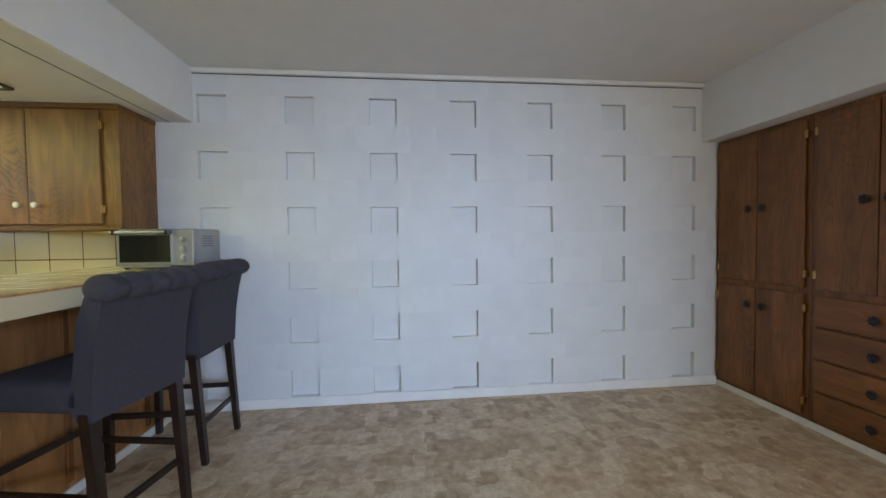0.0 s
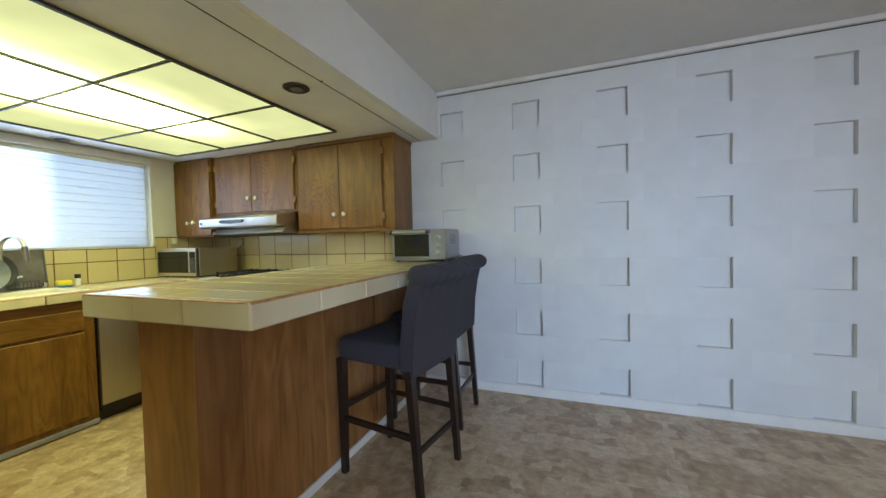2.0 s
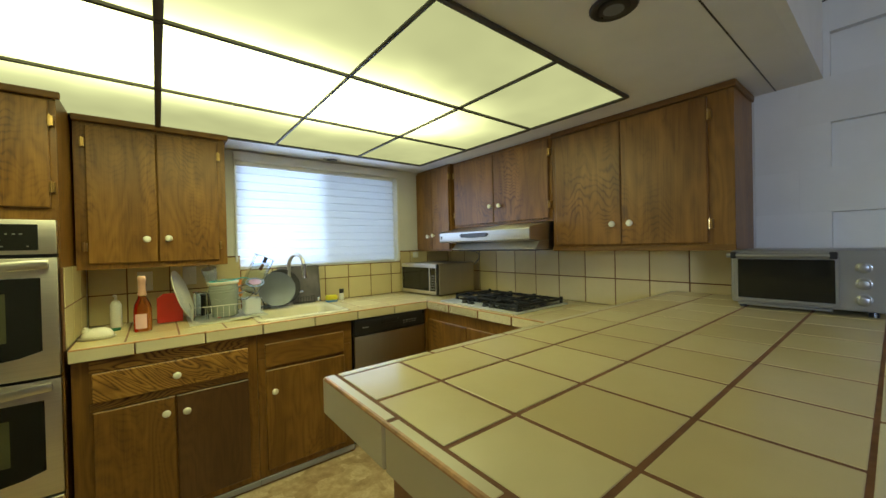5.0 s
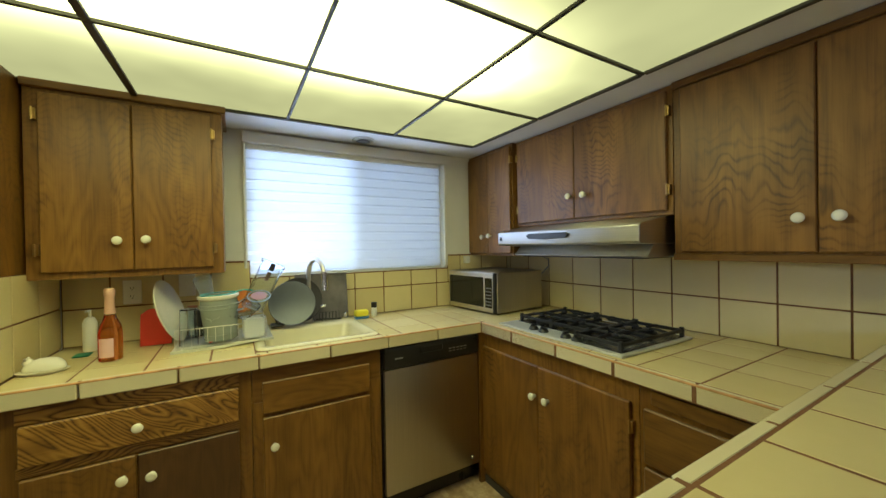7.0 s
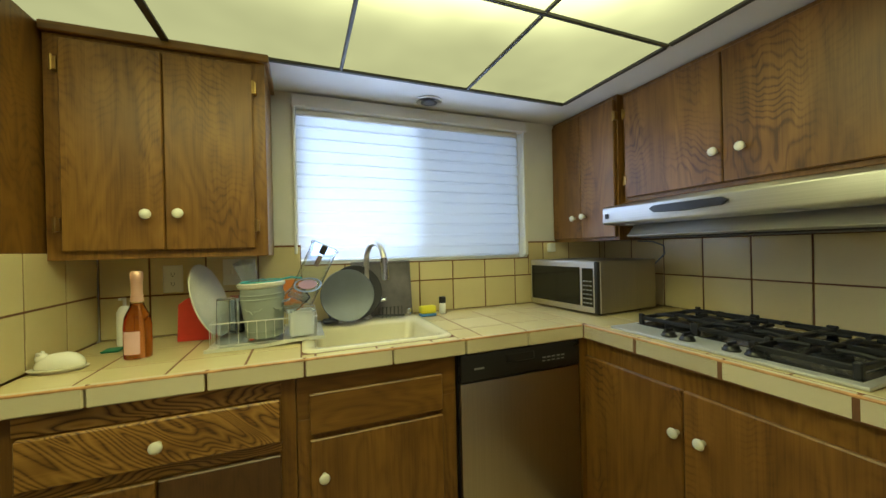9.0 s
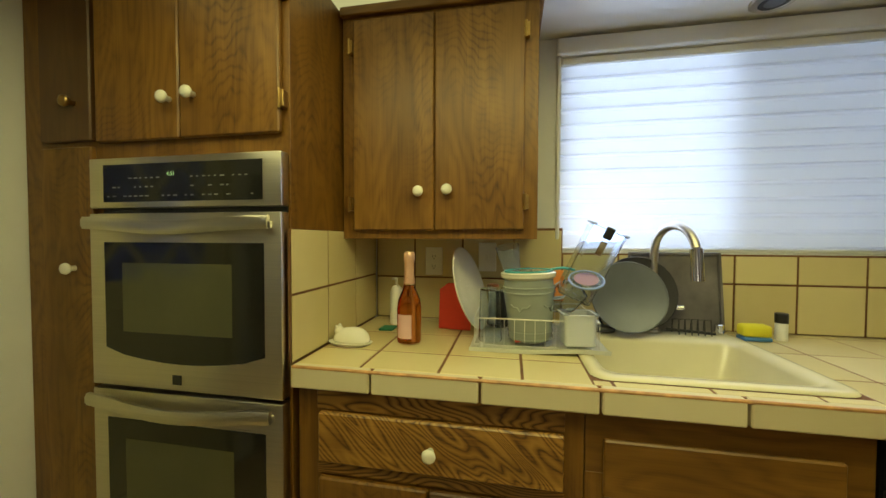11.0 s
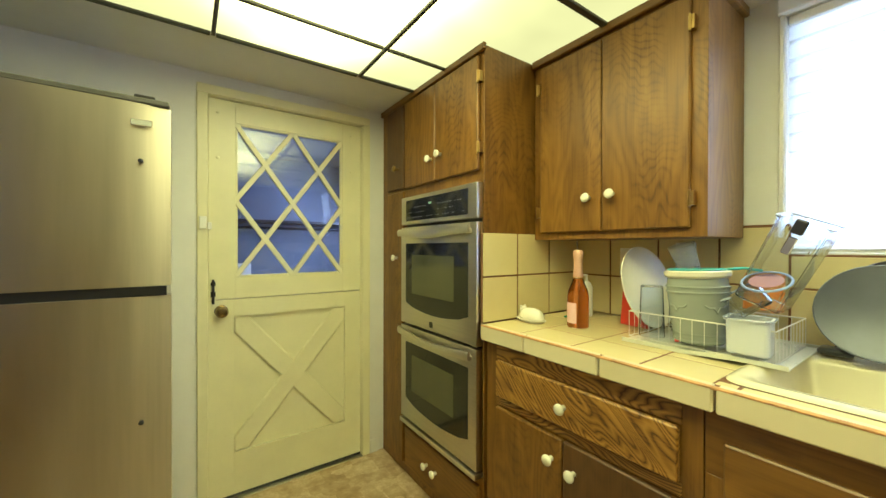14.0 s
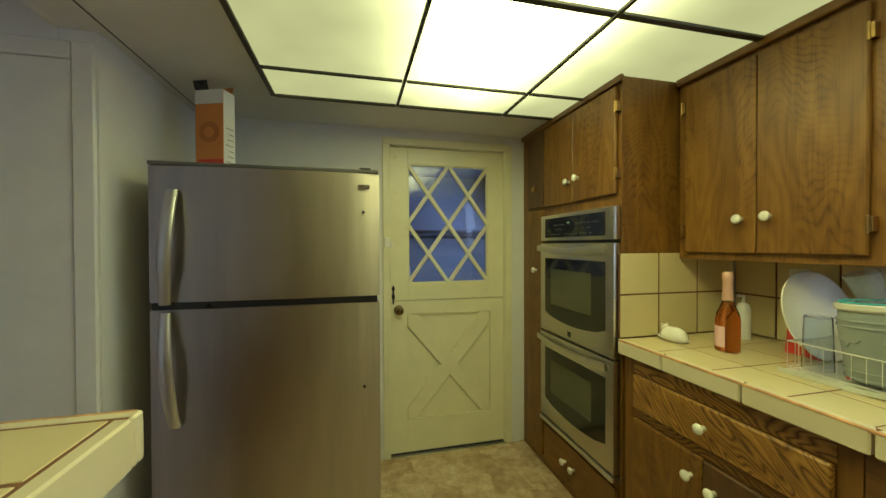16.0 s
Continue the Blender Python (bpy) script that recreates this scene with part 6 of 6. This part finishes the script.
b = thing("plastic_cover", (-4.22, 0.855, ZT + 0.205), "clear round lid with blue rim and red print", "lid", G)
rot = Vector((0.45, -0.02, 0.89)).to_track_quat("Z", "Y").to_matrix().to_4x4()
for nm, prof, mat, lab in (("disc", [(0.050, 0), (0.052, 0.002), (0.050, 0.006), (0.002, 0.006)], CLEAR, ""), ("print", [(0.036, 0.0064), (0.036, 0.0070), (0.02, 0.0071)], plain("pink_print", (0.36, 0.20, 0.27), 0.4), "pale red printed label")):
    bm = lathe((0, 0, 0), (0, 0, 1), prof, seg=30)
    bmesh.ops.transform(bm, matrix=Matrix.Translation((-4.165, 0.850, ZT + 0.218)) @ rot, verts=bm.verts)
    part(nm, bm, mat, b, lab)
bm = tube([Matrix.Translation((-4.165, 0.850, ZT + 0.218)) @ rot @ Vector((0.051 * math.cos(a), 0.051 * math.sin(a), 0.004)) for a in [2 * math.pi * k / 24 for k in range(25)]], 0.003)
part("rim", bm, plain("pale_blue_rim", (0.30, 0.42, 0.72), 0.3), b, "pale blue rim")
b = thing("orange_board", (-4.46, 0.80, ZT + 0.14), "orange flexible cutting mat behind the rack", "cutting mat", G)
bm = box((-0.003, -0.055, -0.06), (0.003, 0.05, 0.06), 0.002)
bmesh.ops.transform(bm, matrix=Matrix.Translation((-4.465, 0.775, ZT + 0.165)) @ Euler((0, radians(-10), 0)).to_matrix().to_4x4(), verts=bm.verts)
part("mat", bm, ORANGE, b)
b = thing("red_clip", (-4.145, 0.655, z0), "small red plastic clip in the rack", "clip", G)
part("clip", tube([(-4.150, 0.640, z0 + 0.006), (-4.140, 0.655, z0 + 0.014), (-4.148, 0.672, z0 + 0.016), (-4.158, 0.684, z0 + 0.008)], 0.006), RED, b)
b = thing("whisk", (-4.30, 1.235, ZT), "small wire whisk resting behind the sink", "whisk")
bm = bmesh.new()
for i in range(6):
    y = 1.185 + i * 0.02
    tube([(-4.40, y, ZT + 0.018), (-4.395, y, ZT + 0.065), (-4.375, y + 0.012, ZT + 0.070), (-4.36, y + 0.008, ZT + 0.018)], 0.0022, bm, 6)
part("wire_loop", bm, DKGREY, b)
part("handle", tube([(-4.415, 1.17, ZT + 0.024), (-4.37, 1.31, ZT + 0.024)], 0.005), BLACK, b)

# pans and tray behind the sink
b = disc("round_pan", (-4.375, 1.030, ZT + 0.140), (0.95, -0.02, 0.25), 0.122, GREY, "grey round pan lid leaning against the splashback", "pan", "bakeware behind the sink", 0.02)
b = disc("round_pan", (-4.412, 1.070, ZT + 0.150), (0.96, 0.02, 0.22), 0.128, DKGREY, "dark round pan leaning behind the grey one", "pan", "bakeware behind the sink", 0.02)
b = thing("baking_tray", (-4.48, 1.24, ZT), "dark rectangular baking tray leaning against the window sill", "baking tray", "bakeware behind the sink")
bm = box((-0.004, -0.155, 0), (0.004, 0.155, 0.285), 0.003)
for a in (((0.004, -0.155, 0), (0.014, -0.145, 0.285)), ((0.004, 0.145, 0), (0.014, 0.155, 0.285)), ((0.004, -0.145, 0.275), (0.014, 0.145, 0.285))):
    box(a[0], a[1], 0.002, bm)
bmesh.ops.transform(bm, matrix=Matrix.Translation((-4.442, 1.215, ZT + 0.014)) @ Euler((0, radians(-8), 0)).to_matrix().to_4x4(), verts=bm.verts)
part("tray", bm, plain("worn_bakeware", (0.16, 0.145, 0.145), 0.45, 0.15, spots=0.3, scale=9), b)
b = thing("dish_brush", (-4.36, 0.945, ZT), "black-bristled dish brush lying at the sink edge", "brush")
part("head", box((-4.40, 0.915, ZT + 0.017), (-4.34, 0.985, ZT + 0.036), 0.008, seg=2), BLACK, b, smooth=50)
part("handle", tube([(-4.385, 0.95, ZT + 0.035), (-4.425, 0.93, ZT + 0.10)], 0.005), BLACK, b)
b = thing("sponge", (-4.41, 1.43, ZT), "yellow sponge with blue base behind the sink", "sponge")
part("base", box((-4.435, 1.403, ZT + 0.0005), (-4.385, 1.490, ZT + 0.014), 0.005, seg=2), BLUE, b, "blue base", smooth=50)
part("sponge", box((-4.435, 1.403, ZT + 0.0145), (-4.385, 1.490, ZT + 0.055), 0.010, seg=2), YELLOW, b, smooth=50)
b = thing("drain_stopper", (-4.42, 1.345, ZT), "small steel shaker beside the sponge", "shaker")
part("cup", lathe((-4.42, 1.345, ZT + 0.016), (0, 0, 1), [(0.014, 0), (0.015, 0.03), (0.010, 0.034)], seg=16), CHROME, b, smooth=40)
b = thing("spice_jar", (-4.43, 1.545, ZT), "small glass jar with black lid beside the sink", "jar")
part("glass", lathe((-4.43, 1.540, ZT), (0, 0, 1), [(0.017, 0), (0.018, 0.004), (0.018, 0.055), (0.014, 0.062)], seg=20), WHITEP, b, smooth=40)
part("lid", lathe((-4.43, 1.540, ZT + 0.060), (0, 0, 1), [(0.019, 0), (0.019, 0.032), (0.016, 0.034)], seg=20), BLACK, b, "black lid", smooth=40)
b = thing("plug_adapter", (-4.50, 2.30, 1.345), "small white adapter on top of the tiles by the corner cabinet", "adapter")
part("case", box((XW + 0.0145, 2.305, 1.275), (XW + 0.05, 2.35, 1.33), 0.006, seg=2), WHITEP, b, smooth=50)

# food carton on the refrigerator
b = thing("food_carton", (-2.20, -0.40, 1.69), "orange and white pancake-mix carton, opened, on the refrigerator", "carton")
m4 = Matrix.Translation((-2.165, -0.43, 1.6765)) @ Matrix.Diagonal((1.15, 1.15, 1.12, 1)) @ Matrix.Rotation(radians(-20), 4, "Z")
def cb(a, c, bev=0.0):
    bm = box(a, c, bev)
    bmesh.ops.transform(bm, matrix=m4, verts=bm.verts)
    return bm
OJ = plain("carton_orange", (0.60, 0.22, 0.05), 0.5)
part("box", cb((-0.058, -0.032, 0), (0.058, 0.032, 0.330), 0.001), OJ, b)
part("side_panel", cb((-0.0586, -0.031, 0.001), (-0.0582, 0.031, 0.329)), WHITEP, b, "white printed side")
part("top_band", cb((-0.057, 0.0322, 0.275), (0.057, 0.0328, 0.329)), WHITEP, b)
part("banner", cb((-0.057, 0.0322, 0.03), (0.045, 0.0328, 0.06)), RED, b, "red banner")
bm = bmesh.new()
rg = [bm.verts.new((0.042 * math.cos(a), 0.0, 0.042 * math.sin(a))) for a in [2 * math.pi * k / 24 for k in range(24)]]
bm.faces.new(rg)
bmesh.ops.transform(bm, matrix=m4 @ Matrix.Translation((0.0, 0.0331, 0.165)), verts=bm.verts)
part("picture", bm, plain("dark_ring", (0.40, 0.13, 0.03), 0.5), b, "dark ring picture")
bm = bmesh.new()
rg = [bm.verts.new((0.020 * math.cos(a), 0.0, 0.020 * math.sin(a))) for a in [2 * math.pi * k / 24 for k in range(24)]]
bm.faces.new(rg)
bmesh.ops.transform(bm, matrix=m4 @ Matrix.Translation((0.0, 0.0335, 0.165)), verts=bm.verts)
part("picture_middle", bm, OJ, b)
for k, (x0, ang) in enumerate(((-0.02, 25), (0.03, -30))):
    bm = box((x0 - 0.028, -0.001, 0), (x0 + 0.028, 0.001, 0.035))
    bmesh.ops.transform(bm, matrix=m4 @ Matrix.Translation((0, 0.0 + 0.030 * (1 if k else -1), 0.3302)) @ Matrix.Rotation(radians(ang * 0.6), 4, "X"), verts=bm.verts)
    part("flap", bm, OJ if k == 0 else BLACK, b)
for i in range(7):
    part("print", cb((-0.0592, -0.022, 0.05 + i * 0.022), (-0.0589, 0.020 - (i % 3) * 0.008, 0.053 + i * 0.022)), MARK, b)

# ---- blocks of the dining wall ----
wall = [o for o in scene.collection.objects if o.name == "wall_north"][0]
C0, PX, PZ = 0.0748, 0.6106, 0.2032
for row in range(-1, 12):
    za, zb = C0 + row * PZ + 0.0001, C0 + (row + 1) * PZ - 0.0001
    za, zb = max(za, 0.001), min(zb, ZC - 0.002)
    k0 = -2
    for k in range(-2, 7):
        xr = -0.955 + k * PX              # right side of the sunk half block
        if row % 2 == 0:
            items = ((xr - 0.2028, xr, 0.036), (xr + 0.0002, xr + PX - 0.2030, 0.0))
        else:
            items = ((xr - 0.3068, xr + 0.0993, 0.0), (xr + 0.0995, xr + PX - 0.3070, 0.0))
        for xa, xb, deep in items:
            xa, xb = max(xa, -2.036), min(xb, XE - 0.001)
            if xb - xa > 0.02:
                piece("block", (xa, YB + deep, za), (xb, YB + 0.0395, zb), BLOCK, wall, 0.0004)
